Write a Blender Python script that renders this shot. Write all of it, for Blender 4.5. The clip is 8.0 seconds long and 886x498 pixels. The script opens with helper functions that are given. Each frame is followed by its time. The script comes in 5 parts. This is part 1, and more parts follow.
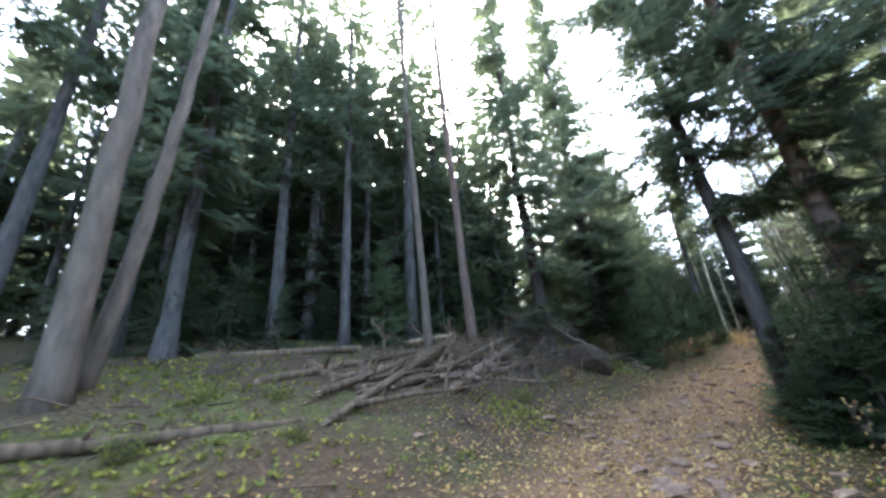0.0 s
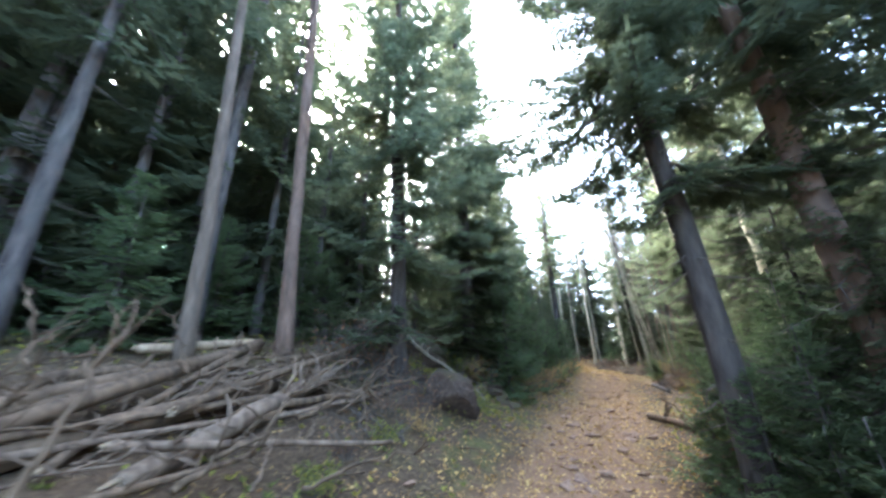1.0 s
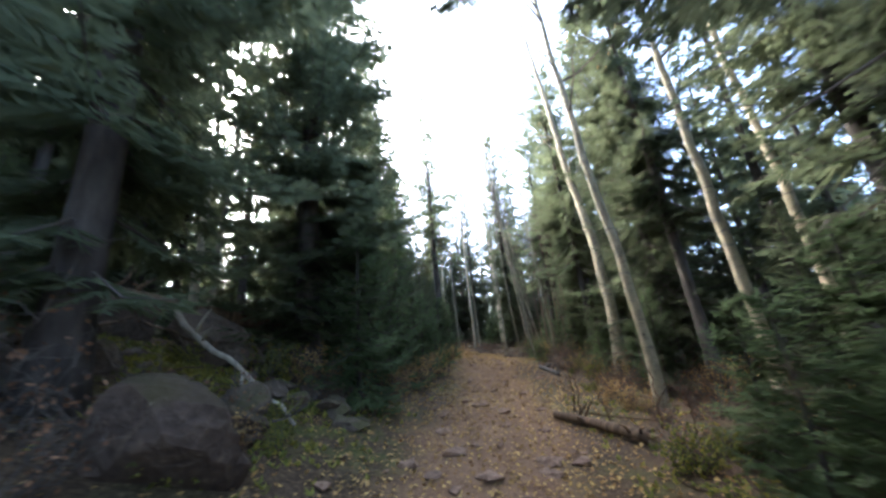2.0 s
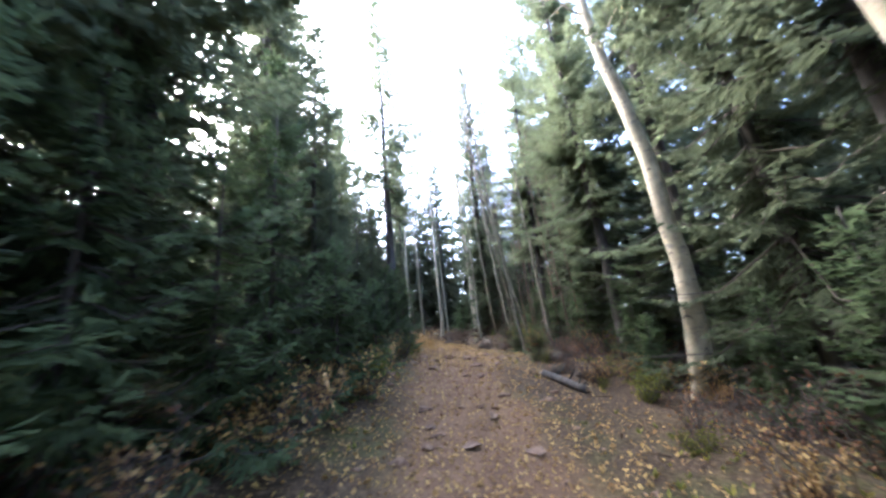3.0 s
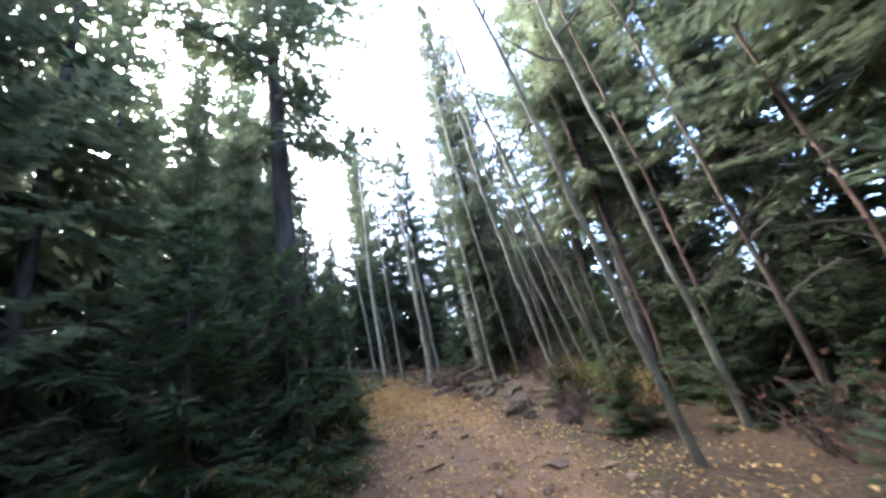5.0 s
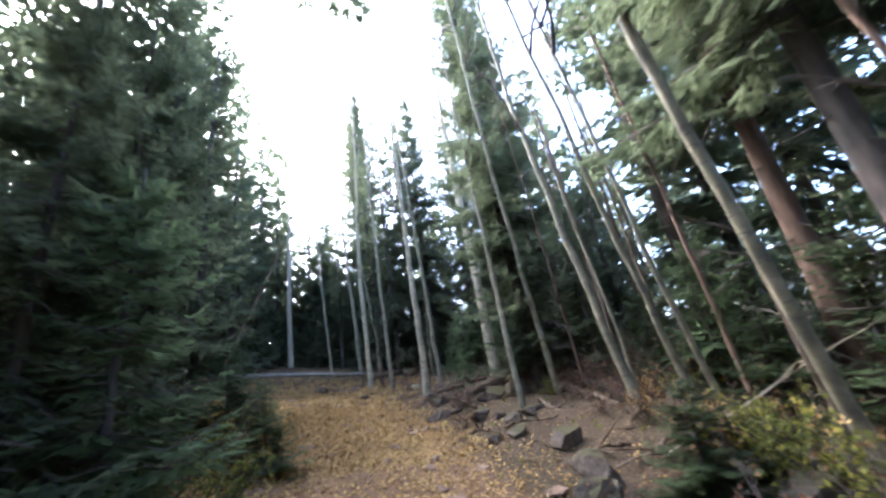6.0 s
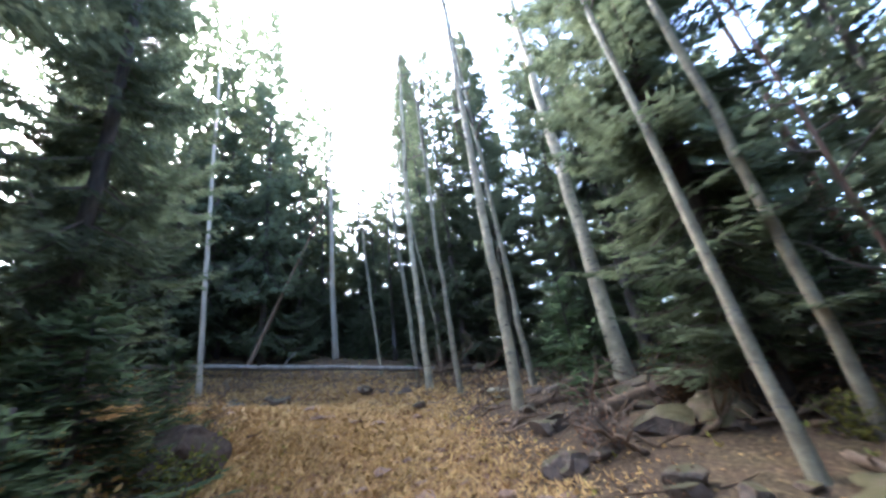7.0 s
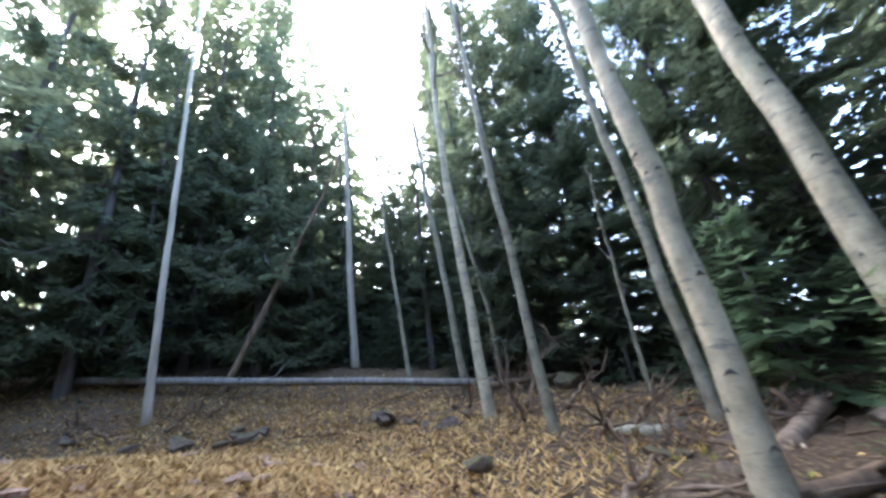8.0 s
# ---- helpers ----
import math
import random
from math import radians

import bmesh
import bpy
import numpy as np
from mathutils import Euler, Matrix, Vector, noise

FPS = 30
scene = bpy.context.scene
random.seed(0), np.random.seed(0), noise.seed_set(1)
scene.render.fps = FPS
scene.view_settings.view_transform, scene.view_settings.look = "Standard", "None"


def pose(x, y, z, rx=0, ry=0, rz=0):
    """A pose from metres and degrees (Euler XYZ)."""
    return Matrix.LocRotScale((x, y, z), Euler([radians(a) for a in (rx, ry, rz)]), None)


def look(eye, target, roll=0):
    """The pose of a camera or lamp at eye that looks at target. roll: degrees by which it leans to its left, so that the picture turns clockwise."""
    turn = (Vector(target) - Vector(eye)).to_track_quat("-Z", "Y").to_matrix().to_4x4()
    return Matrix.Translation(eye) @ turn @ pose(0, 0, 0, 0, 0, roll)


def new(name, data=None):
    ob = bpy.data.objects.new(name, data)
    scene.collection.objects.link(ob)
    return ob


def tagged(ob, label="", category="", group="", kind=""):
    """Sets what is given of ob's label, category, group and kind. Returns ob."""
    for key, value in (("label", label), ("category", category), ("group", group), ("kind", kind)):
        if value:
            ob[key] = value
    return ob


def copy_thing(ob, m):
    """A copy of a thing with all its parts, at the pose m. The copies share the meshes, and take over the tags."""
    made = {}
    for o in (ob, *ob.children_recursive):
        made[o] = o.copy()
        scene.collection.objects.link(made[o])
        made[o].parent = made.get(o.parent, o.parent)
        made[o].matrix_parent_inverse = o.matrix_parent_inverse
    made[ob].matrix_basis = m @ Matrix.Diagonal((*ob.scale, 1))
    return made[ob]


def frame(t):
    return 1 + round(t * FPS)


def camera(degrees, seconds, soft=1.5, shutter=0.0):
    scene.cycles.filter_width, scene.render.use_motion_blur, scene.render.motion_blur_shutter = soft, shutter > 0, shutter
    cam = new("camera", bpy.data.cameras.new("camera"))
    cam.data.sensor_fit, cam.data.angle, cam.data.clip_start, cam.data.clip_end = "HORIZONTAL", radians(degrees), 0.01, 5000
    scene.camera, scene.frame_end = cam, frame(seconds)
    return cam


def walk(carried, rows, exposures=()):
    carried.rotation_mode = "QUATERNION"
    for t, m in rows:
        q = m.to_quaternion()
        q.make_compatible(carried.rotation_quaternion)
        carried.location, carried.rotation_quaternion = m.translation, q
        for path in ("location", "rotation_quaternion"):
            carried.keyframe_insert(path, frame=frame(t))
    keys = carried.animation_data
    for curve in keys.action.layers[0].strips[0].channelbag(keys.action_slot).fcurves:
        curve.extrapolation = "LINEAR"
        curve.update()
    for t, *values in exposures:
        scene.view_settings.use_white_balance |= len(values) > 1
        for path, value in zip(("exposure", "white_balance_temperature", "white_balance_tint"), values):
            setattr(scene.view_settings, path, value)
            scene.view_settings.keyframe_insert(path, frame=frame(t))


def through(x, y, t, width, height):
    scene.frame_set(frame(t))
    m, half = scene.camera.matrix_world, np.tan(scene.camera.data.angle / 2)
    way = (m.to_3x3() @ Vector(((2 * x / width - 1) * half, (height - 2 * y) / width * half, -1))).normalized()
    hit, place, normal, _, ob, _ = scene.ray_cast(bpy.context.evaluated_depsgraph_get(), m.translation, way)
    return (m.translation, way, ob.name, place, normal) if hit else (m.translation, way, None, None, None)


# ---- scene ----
cam = camera(102.9, 8.0, soft=2.7, shutter=0.2)
PATH = [
    (0, (0.000, 0.000, 3.060), (0.114, 2.819, 4.080), -3.81),
    (0.5, (0.408, 1.564, 3.107), (0.825, 4.358, 4.116), 0.38),
    (1, (1.221, 3.211, 3.461), (2.317, 5.798, 4.513), -1.19),
    (1.5, (2.291, 4.670, 3.255), (3.850, 6.937, 4.451), -4.20),
    (2, (3.629, 6.025, 3.545), (5.536, 8.147, 4.474), -5.25),
    (2.2, (4.268, 6.734, 3.553), (6.193, 8.882, 4.381), -2.89),
    (3.3, (8.209, 10.213, 4.021), (10.374, 12.105, 4.876), -5.99),
    (3.5, (8.715, 10.714, 4.066), (10.881, 12.509, 5.107), -5.34),
    (4, (10.174, 11.895, 4.073), (12.413, 13.671, 4.986), -7.71),
    (4.2, (10.904, 12.444, 4.088), (13.167, 14.190, 5.000), -10.20),
    (5.3, (13.414, 15.146, 4.810), (15.578, 16.957, 5.830), -12.24),
    (5.5, (14.153, 15.661, 4.844), (16.305, 17.463, 5.903), -11.90),
    (6, (15.689, 16.974, 4.892), (17.797, 18.860, 5.891), -9.40),
    (6.5, (16.894, 18.362, 4.979), (18.869, 20.410, 5.932), -9.76),
    (7, (18.087, 20.313, 5.099), (19.840, 22.525, 6.116), -7.81),
    (7.5, (19.076, 21.971, 5.226), (20.721, 24.240, 6.296), -7.19),
    (8, (20.077, 23.693, 5.299), (21.563, 26.044, 6.425), -8.09),
]
walk(cam, [(t, look(eye, target, roll)) for t, eye, target, roll in PATH], [(0, 4.5, 5350, 7), (1.0, 5.05, 5300, 7), (1.5, 4.35, 5300, 8), (2.0, 3.95, 5400, 9), (3.5, 4.55, 5000, 15), (5.5, 4.35, 5080, 12), (7.0, 4.6, 5050, 12), (8, 4.8, 5080, 11)])

# ---- world, sun, exposure ----
SUN_EL, SUN_ROT = radians(36), radians(-6)
world = bpy.data.worlds.new("world")
scene.world = world
world.use_nodes = True
wt = world.node_tree
sky = wt.nodes.new("ShaderNodeTexSky")
sky.sky_type, sky.sun_disc, sky.sun_elevation, sky.sun_rotation = "NISHITA", False, SUN_EL, SUN_ROT
sky.dust_density, sky.air_density, sky.ozone_density = 6.0, 0.7, 0.6
wt.nodes["Background"].inputs["Strength"].default_value = 0.15
wt.links.new(sky.outputs["Color"], wt.nodes["Background"].inputs["Color"])
sun = new("sun", bpy.data.lights.new("sun", "SUN"))
sun.data.energy, sun.data.angle, sun.data.color = 0.5, radians(40), (1.0, 0.95, 0.87)
toward = Vector((math.sin(SUN_ROT) * math.cos(SUN_EL), math.cos(SUN_ROT) * math.cos(SUN_EL), math.sin(SUN_EL)))
sun.matrix_basis = look(toward * 60, (0, 0, 0))


# ---- materials ----
class Nodes:
    """A short hand for one material's nodes."""

    def __init__(self, name, rough=0.8, spec=0.2):
        self.mat = bpy.data.materials.new(name)
        self.mat.use_nodes = True
        self.tree = self.mat.node_tree
        self.bsdf = self.tree.nodes["Principled BSDF"]
        self.bsdf.inputs["Roughness"].default_value = rough
        self.bsdf.inputs["Specular IOR Level"].default_value = spec
        self.where = self.add("ShaderNodeTexCoord")

    def add(self, kind, **values):
        node = self.tree.nodes.new(kind)
        for key, value in values.items():
            node.inputs[key.replace("_", " ")].default_value = value
        return node

    def link(self, a, b):
        self.tree.links.new(a, b)

    def noise(self, scale, detail=4.0, stretch=None, rough=0.55):
        n = self.add("ShaderNodeTexNoise", Scale=scale, Detail=detail, Roughness=rough)
        source = self.where.outputs["Object"]
        if stretch:
            m = self.add("ShaderNodeMapping")
            m.inputs["Scale"].default_value = stretch
            self.link(source, m.inputs["Vector"])
            source = m.outputs["Vector"]
        self.link(source, n.inputs["Vector"])
        return n.outputs["Fac"]

    def ramp(self, fac, *stops):
        r = self.add("ShaderNodeValToRGB")
        while len(r.color_ramp.elements) < len(stops):
            r.color_ramp.elements.new(0.5)
        for e, (at, col) in zip(r.color_ramp.elements, stops):
            e.position, e.color = at, (*col, 1)
        self.link(fac, r.inputs["Fac"])
        return r.outputs["Color"]

    def mix(self, fac, a, b, mode="MIX"):
        m = self.tree.nodes.new("ShaderNodeMix")
        m.data_type, m.blend_type = "RGBA", mode
        for slot, v in ((0, fac), (6, a), (7, b)):
            if isinstance(v, (int, float, tuple)):
                m.inputs[slot].default_value = v if slot == 0 else (*v, 1)
            else:
                self.link(v, m.inputs[slot])
        return m.outputs[2]

    def colour(self, out):
        self.link(out, self.bsdf.inputs["Base Color"])
        return self

    def bump(self, fac, strength=0.5, depth=0.02):
        b = self.add("ShaderNodeBump", Strength=strength, Distance=depth)
        self.link(fac, b.inputs["Height"])
        self.link(b.outputs["Normal"], self.bsdf.inputs["Normal"])
        return self


def bark(name, dark, light, stretch, moss=None):
    n = Nodes(name, 0.9, 0.15)
    fine = n.noise(9, 6, stretch)
    wide = n.noise(1.3, 3)
    c = n.ramp(fine, (0.3, dark), (0.7, light))
    c = n.mix(n.ramp(wide, (0.45, (0, 0, 0)), (0.7, (0.45, 0.45, 0.45))), c, moss or light)
    return n.colour(c).bump(fine, 0.8, 0.02).mat


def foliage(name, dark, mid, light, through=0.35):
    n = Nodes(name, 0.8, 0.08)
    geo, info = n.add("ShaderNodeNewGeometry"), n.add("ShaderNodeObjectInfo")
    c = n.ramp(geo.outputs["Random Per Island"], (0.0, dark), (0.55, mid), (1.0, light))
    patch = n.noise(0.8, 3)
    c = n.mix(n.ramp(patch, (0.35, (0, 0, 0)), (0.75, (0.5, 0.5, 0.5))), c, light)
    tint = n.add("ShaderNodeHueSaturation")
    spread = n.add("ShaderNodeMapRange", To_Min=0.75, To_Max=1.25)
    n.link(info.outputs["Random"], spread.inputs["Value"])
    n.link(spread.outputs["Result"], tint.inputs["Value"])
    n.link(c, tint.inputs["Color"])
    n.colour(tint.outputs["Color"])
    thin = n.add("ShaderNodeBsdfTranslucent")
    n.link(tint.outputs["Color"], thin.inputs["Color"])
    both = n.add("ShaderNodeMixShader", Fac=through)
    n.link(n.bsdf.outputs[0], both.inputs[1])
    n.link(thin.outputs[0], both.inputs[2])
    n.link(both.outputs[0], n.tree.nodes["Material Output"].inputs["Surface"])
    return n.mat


BARK_SPRUCE = bark("spruce_bark", (0.036, 0.029, 0.023), (0.115, 0.094, 0.074), (1, 1, 0.3), (0.09, 0.09, 0.07))
BARK_DARK = bark("dark_bark", (0.026, 0.02, 0.015), (0.09, 0.071, 0.054), (1, 1, 0.3), (0.06, 0.054, 0.038))
BARK_GREY = bark("grey_bark", (0.064, 0.046, 0.03), (0.165, 0.119, 0.077), (1, 1, 0.25), (0.115, 0.088, 0.058))
BARK_RED = bark("red_bark", (0.078, 0.05, 0.031), (0.2, 0.126, 0.08), (1, 1, 0.3), (0.15, 0.11, 0.082))
DEADWOOD = bark("weathered_wood", (0.034, 0.022, 0.012), (0.18, 0.118, 0.064), (1.2, 1.2, 0.12), (0.105, 0.072, 0.04))
BROWNWOOD = bark("brown_wood", (0.06, 0.038, 0.022), (0.23, 0.158, 0.095), (1.2, 1.2, 0.12), (0.17, 0.128, 0.082))
PALEWOOD = bark("pale_wood", (0.2, 0.162, 0.105), (0.38, 0.315, 0.215), (1, 1, 0.12), (0.29, 0.24, 0.165))
GREYWOOD = bark("grey_wood", (0.085, 0.073, 0.054), (0.195, 0.17, 0.13), (1.2, 1.2, 0.12), (0.14, 0.123, 0.093))
SPLINTER = bark("split_wood", (0.19, 0.13, 0.07), (0.37, 0.27, 0.155), (2, 2, 0.2))
TWIG = bark("twig_bark", (0.046, 0.037, 0.027), (0.135, 0.108, 0.08), (1, 1, 0.5))
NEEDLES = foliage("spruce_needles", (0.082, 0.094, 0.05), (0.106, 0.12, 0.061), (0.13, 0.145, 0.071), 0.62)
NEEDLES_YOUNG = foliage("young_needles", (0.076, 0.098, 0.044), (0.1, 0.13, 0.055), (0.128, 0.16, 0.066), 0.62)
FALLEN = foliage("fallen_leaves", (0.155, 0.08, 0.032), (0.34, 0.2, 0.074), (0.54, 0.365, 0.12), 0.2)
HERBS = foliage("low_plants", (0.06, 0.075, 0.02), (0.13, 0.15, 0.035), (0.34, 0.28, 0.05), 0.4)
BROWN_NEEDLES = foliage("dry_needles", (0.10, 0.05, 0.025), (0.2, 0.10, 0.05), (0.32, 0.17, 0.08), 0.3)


def aspen_bark(name, tone):
    n = Nodes(name, 0.75, 0.25)
    c = n.ramp(n.noise(4.5, 6), (0.32, (0.13, 0.109, 0.064)), (0.52, (0.265, 0.226, 0.14)), (0.72, (0.41, 0.352, 0.228)))
    c = n.mix(n.ramp(n.noise(0.9, 3), (0.5, (0, 0, 0)), (0.75, (0.55, 0.55, 0.55))), c, (0.24, 0.235, 0.14))
    marks = n.noise(5, 5, (1, 1, 3.2), 0.65)
    c = n.mix(n.ramp(marks, (0.57, (0, 0, 0)), (0.66, (0.85, 0.85, 0.85))), c, (0.09, 0.08, 0.07))
    grain = n.noise(30, 3, (1, 1, 4))
    c = n.mix(0.12, c, n.ramp(grain, (0.3, (0.25, 0.23, 0.2)), (0.7, (0.8, 0.78, 0.7))))
    return n.colour(n.mix(1.0, c, tone, "MULTIPLY")).bump(marks, 0.35, 0.01).mat


ASPEN = aspen_bark("aspen_bark", (0.98, 0.93, 0.80))
ASPEN_SLIM = aspen_bark("slim_aspen_bark", (0.58, 0.57, 0.49))
SCAR = bark("branch_scar", (0.02, 0.018, 0.015), (0.09, 0.075, 0.06), (1, 1, 1))


def rock_material(name, tint, moss):
    n = Nodes(name, 0.88, 0.2)
    geo, sep = n.add("ShaderNodeNewGeometry"), n.add("ShaderNodeSeparateXYZ")
    n.link(geo.outputs["Normal"], sep.inputs[0])
    fine = n.noise(14, 7)
    c = n.ramp(n.noise(2.6, 6), (0.3, (0.10, 0.085, 0.07)), (0.7, (0.29, 0.245, 0.20)))
    c = n.mix(0.4, c, n.ramp(fine, (0.35, (0.06, 0.052, 0.046)), (0.7, (0.36, 0.31, 0.26))))
    spread = n.add("ShaderNodeMath")
    spread.operation = "MULTIPLY_ADD"
    spread.inputs[1].default_value = 0.45
    n.link(sep.outputs["Z"], spread.inputs[0])
    n.link(n.noise(2.1, 5), spread.inputs[2])
    c = n.mix(n.ramp(spread.outputs[0], (0.68, (0, 0, 0)), (0.9, (moss, moss, moss))), c, (0.115, 0.115, 0.045))
    c = n.mix(n.ramp(n.noise(7, 3), (0.66, (0, 0, 0)), (0.7, (0.5, 0.5, 0.5))), c, (0.42, 0.40, 0.33))
    c = n.mix(1.0, c, tint, "MULTIPLY")
    return n.colour(c).bump(n.mix(0.5, fine, n.noise(5, 5)), 1.0, 0.06).mat


ROCK = rock_material("rock", (0.55, 0.47, 0.38), 0.9)
DARKROCK = rock_material("dark_rock", (0.36, 0.28, 0.21), 0.8)
TRAILROCK = rock_material("trail_rock", (1.05, 0.77, 0.55), 0.0)


def ground_material():
    n = Nodes("forest_ground", 0.95, 0.1)
    worn = n.add("ShaderNodeAttribute")
    worn.attribute_name = "worn"
    n.where = n.add("ShaderNodeTexCoord")
    fine, mid, wide = n.noise(22, 6), n.noise(3.5, 5), n.noise(0.45, 4)
    duff = n.ramp(fine, (0.3, (0.028, 0.018, 0.011)), (0.55, (0.075, 0.05, 0.026)), (0.75, (0.165, 0.11, 0.055)))
    moss = n.ramp(fine, (0.3, (0.03, 0.034, 0.01)), (0.7, (0.125, 0.12, 0.03)))
    mossy = n.add("ShaderNodeAttribute")
    mossy.attribute_name = "mossy"
    duff = n.mix(mossy.outputs["Fac"], duff, n.mix(n.ramp(mid, (0.4, (0, 0, 0)), (0.6, (0.9, 0.9, 0.9))), duff, moss))
    duff = n.mix(n.ramp(wide, (0.5, (0, 0, 0)), (0.7, (0.4, 0.4, 0.4))), duff, (0.10, 0.058, 0.028))
    dirt = n.ramp(mid, (0.3, (0.125, 0.067, 0.033)), (0.7, (0.232, 0.136, 0.066)))
    dirt = n.mix(0.45, dirt, n.ramp(fine, (0.32, (0.062, 0.035, 0.019)), (0.68, (0.285, 0.178, 0.094))))
    return n.colour(n.mix(worn.outputs["Fac"], duff, dirt)).bump(n.mix(0.5, fine, mid), 0.9, 0.05).mat


GROUND = ground_material()


# ---- mesh helpers ----
class Shell:
    """Gathers points and faces for one mesh."""

    def __init__(self):
        self.v, self.f, self.n = [], [], 0

    def put(self, verts, faces):
        verts = np.asarray(verts, float).reshape(-1, 3)
        self.v.append(verts)
        self.f += [tuple(int(i) + self.n for i in face) for face in faces]
        self.n += len(verts)

    def tube(self, line, radii, sides=8, knobs=0.0, cap=True):
        line, radii = np.asarray(line, float), np.broadcast_to(np.asarray(radii, float), len(line))
        t = np.gradient(line, axis=0)
        t /= np.linalg.norm(t, axis=1)[:, None] + 1e-9
        ref = np.array((0.31, 0.95, 0.05)) if abs(t[0, 2]) > 0.7 else np.array((0.0, 0.0, 1.0))
        a = np.cross(t, ref)
        a /= np.linalg.norm(a, axis=1)[:, None] + 1e-9
        b = np.cross(t, a)
        ang = np.arange(sides) / sides * 2 * math.pi
        r = radii[:, None] * (1 + knobs * (np.random.rand(len(line), sides) - 0.5))
        ring = line[:, None] + r[:, :, None] * (np.cos(ang)[None, :, None] * a[:, None] + np.sin(ang)[None, :, None] * b[:, None])
        m = len(line)
        faces = [(i * sides + k, i * sides + (k + 1) % sides, (i + 1) * sides + (k + 1) % sides, (i + 1) * sides + k)
                 for i in range(m - 1) for k in range(sides)]
        if cap:
            faces += [tuple(range(sides))[::-1], tuple((m - 1) * sides + k for k in range(sides))]
        self.put(ring.reshape(-1, 3), faces)

    def kites(self, base, tip, wide, sag):
        """Folded, pointed blades from base to tip, wide across and sagging at the edges."""
        base, tip, wide = (np.asarray(q, float).reshape(-1, 3) for q in (base, tip, wide))
        mid = base * 0.55 + tip * 0.45
        low = np.zeros_like(mid)
        low[:, 2] = -np.asarray(sag)
        quads = np.stack([base, mid + wide + low, tip, mid - wide + low], 1)
        k = len(base)
        self.v.append(quads.reshape(-1, 3))
        self.f += [f for i in range(self.n, self.n + 4 * k, 4) for f in ((i, i + 1, i + 2), (i, i + 2, i + 3))]
        self.n += 4 * k

    def spikes(self, base, tip, wide):
        """Plain pointed blades from base to tip, for trees farther off."""
        base, tip, wide = (np.asarray(q, float).reshape(-1, 3) for q in (base, tip, wide))
        near = base * 0.8 + tip * 0.2
        self.v.append(np.stack([near + wide, tip, near - wide], 1).reshape(-1, 3))
        self.f += [(i, i + 1, i + 2) for i in range(self.n, self.n + 3 * len(base), 3)]
        self.n += 3 * len(base)

    def mesh(self, name, material, smooth=True):
        me = bpy.data.meshes.new(name)
        me.from_pydata(np.concatenate(self.v).tolist(), [], self.f)
        me.materials.append(material)
        if smooth:
            me.shade_smooth()
        return me


def part(name, mesh, parent, label="", kind=""):
    ob = new(name, mesh)
    ob.parent = parent
    return tagged(ob, label=label, kind=kind)


def thing(name, m, label, category, group="", kind=""):
    ob = new(name)
    ob.matrix_basis = m
    return tagged(ob, label, category, group, kind)


def unit(v):
    v = np.asarray(v, float)
    return v / (np.linalg.norm(v, axis=-1, keepdims=True) + 1e-9)


# ---- the shape of the ground ----
# The trail's line: x, y, height, rise to the left per metre, rise to the right per metre.
TRAIL = np.array([
    (-1.6, -9.0, 1.15, 0.10, 0.02), (-0.6, -4.0, 1.45, 0.10, 0.02), (0.0, 0.0, 1.71, 0.12, 0.05),
    (1.1, 3.0, 1.95, 0.28, 0.10), (2.3, 4.7, 2.02, 0.34, 0.10), (3.7, 6.1, 2.17, 0.36, 0.06),
    (5.9, 8.3, 2.45, 0.42, 0.02), (8.3, 10.3, 2.68, 0.34, -0.01), (10.6, 12.3, 2.84, 0.24, -0.03),
    (13.2, 14.9, 3.38, 0.18, -0.02), (15.7, 17.0, 3.56, 0.16, 0.02), (18.1, 20.3, 3.78, 0.14, 0.08),
    (20.1, 23.7, 4.05, 0.16, 0.13), (20.7, 26.6, 4.66, 0.12, 0.05), (19.7, 29.3, 4.96, 0.06, 0.22),
    (17.0, 31.3, 5.25, 0.06, 0.40), (12.0, 33.0, 5.70, 0.06, 0.35), (4.0, 34.5, 6.20, 0.06, 0.18)])


def smooth_line(table, steps=10):
    rows = []
    for i in range(len(table) - 1):
        a, b, c, d = table[max(i - 1, 0)], table[i], table[i + 1], table[min(i + 2, len(table) - 1)]
        for k in range(steps):
            u = k / steps
            rows.append(0.5 * (2 * b + (c - a) * u + (2 * a - 5 * b + 4 * c - d) * u * u + (3 * b - a - 3 * c + d) * u ** 3))
    return np.array(rows + [table[-1]])


LINE = smooth_line(TRAIL)
AHEAD = np.gradient(LINE[:, :2], axis=0)
AHEAD /= np.linalg.norm(AHEAD, axis=1)[:, None]
SIDE = np.stack([AHEAD[:, 1], -AHEAD[:, 0]], 1)          # to the right of the way


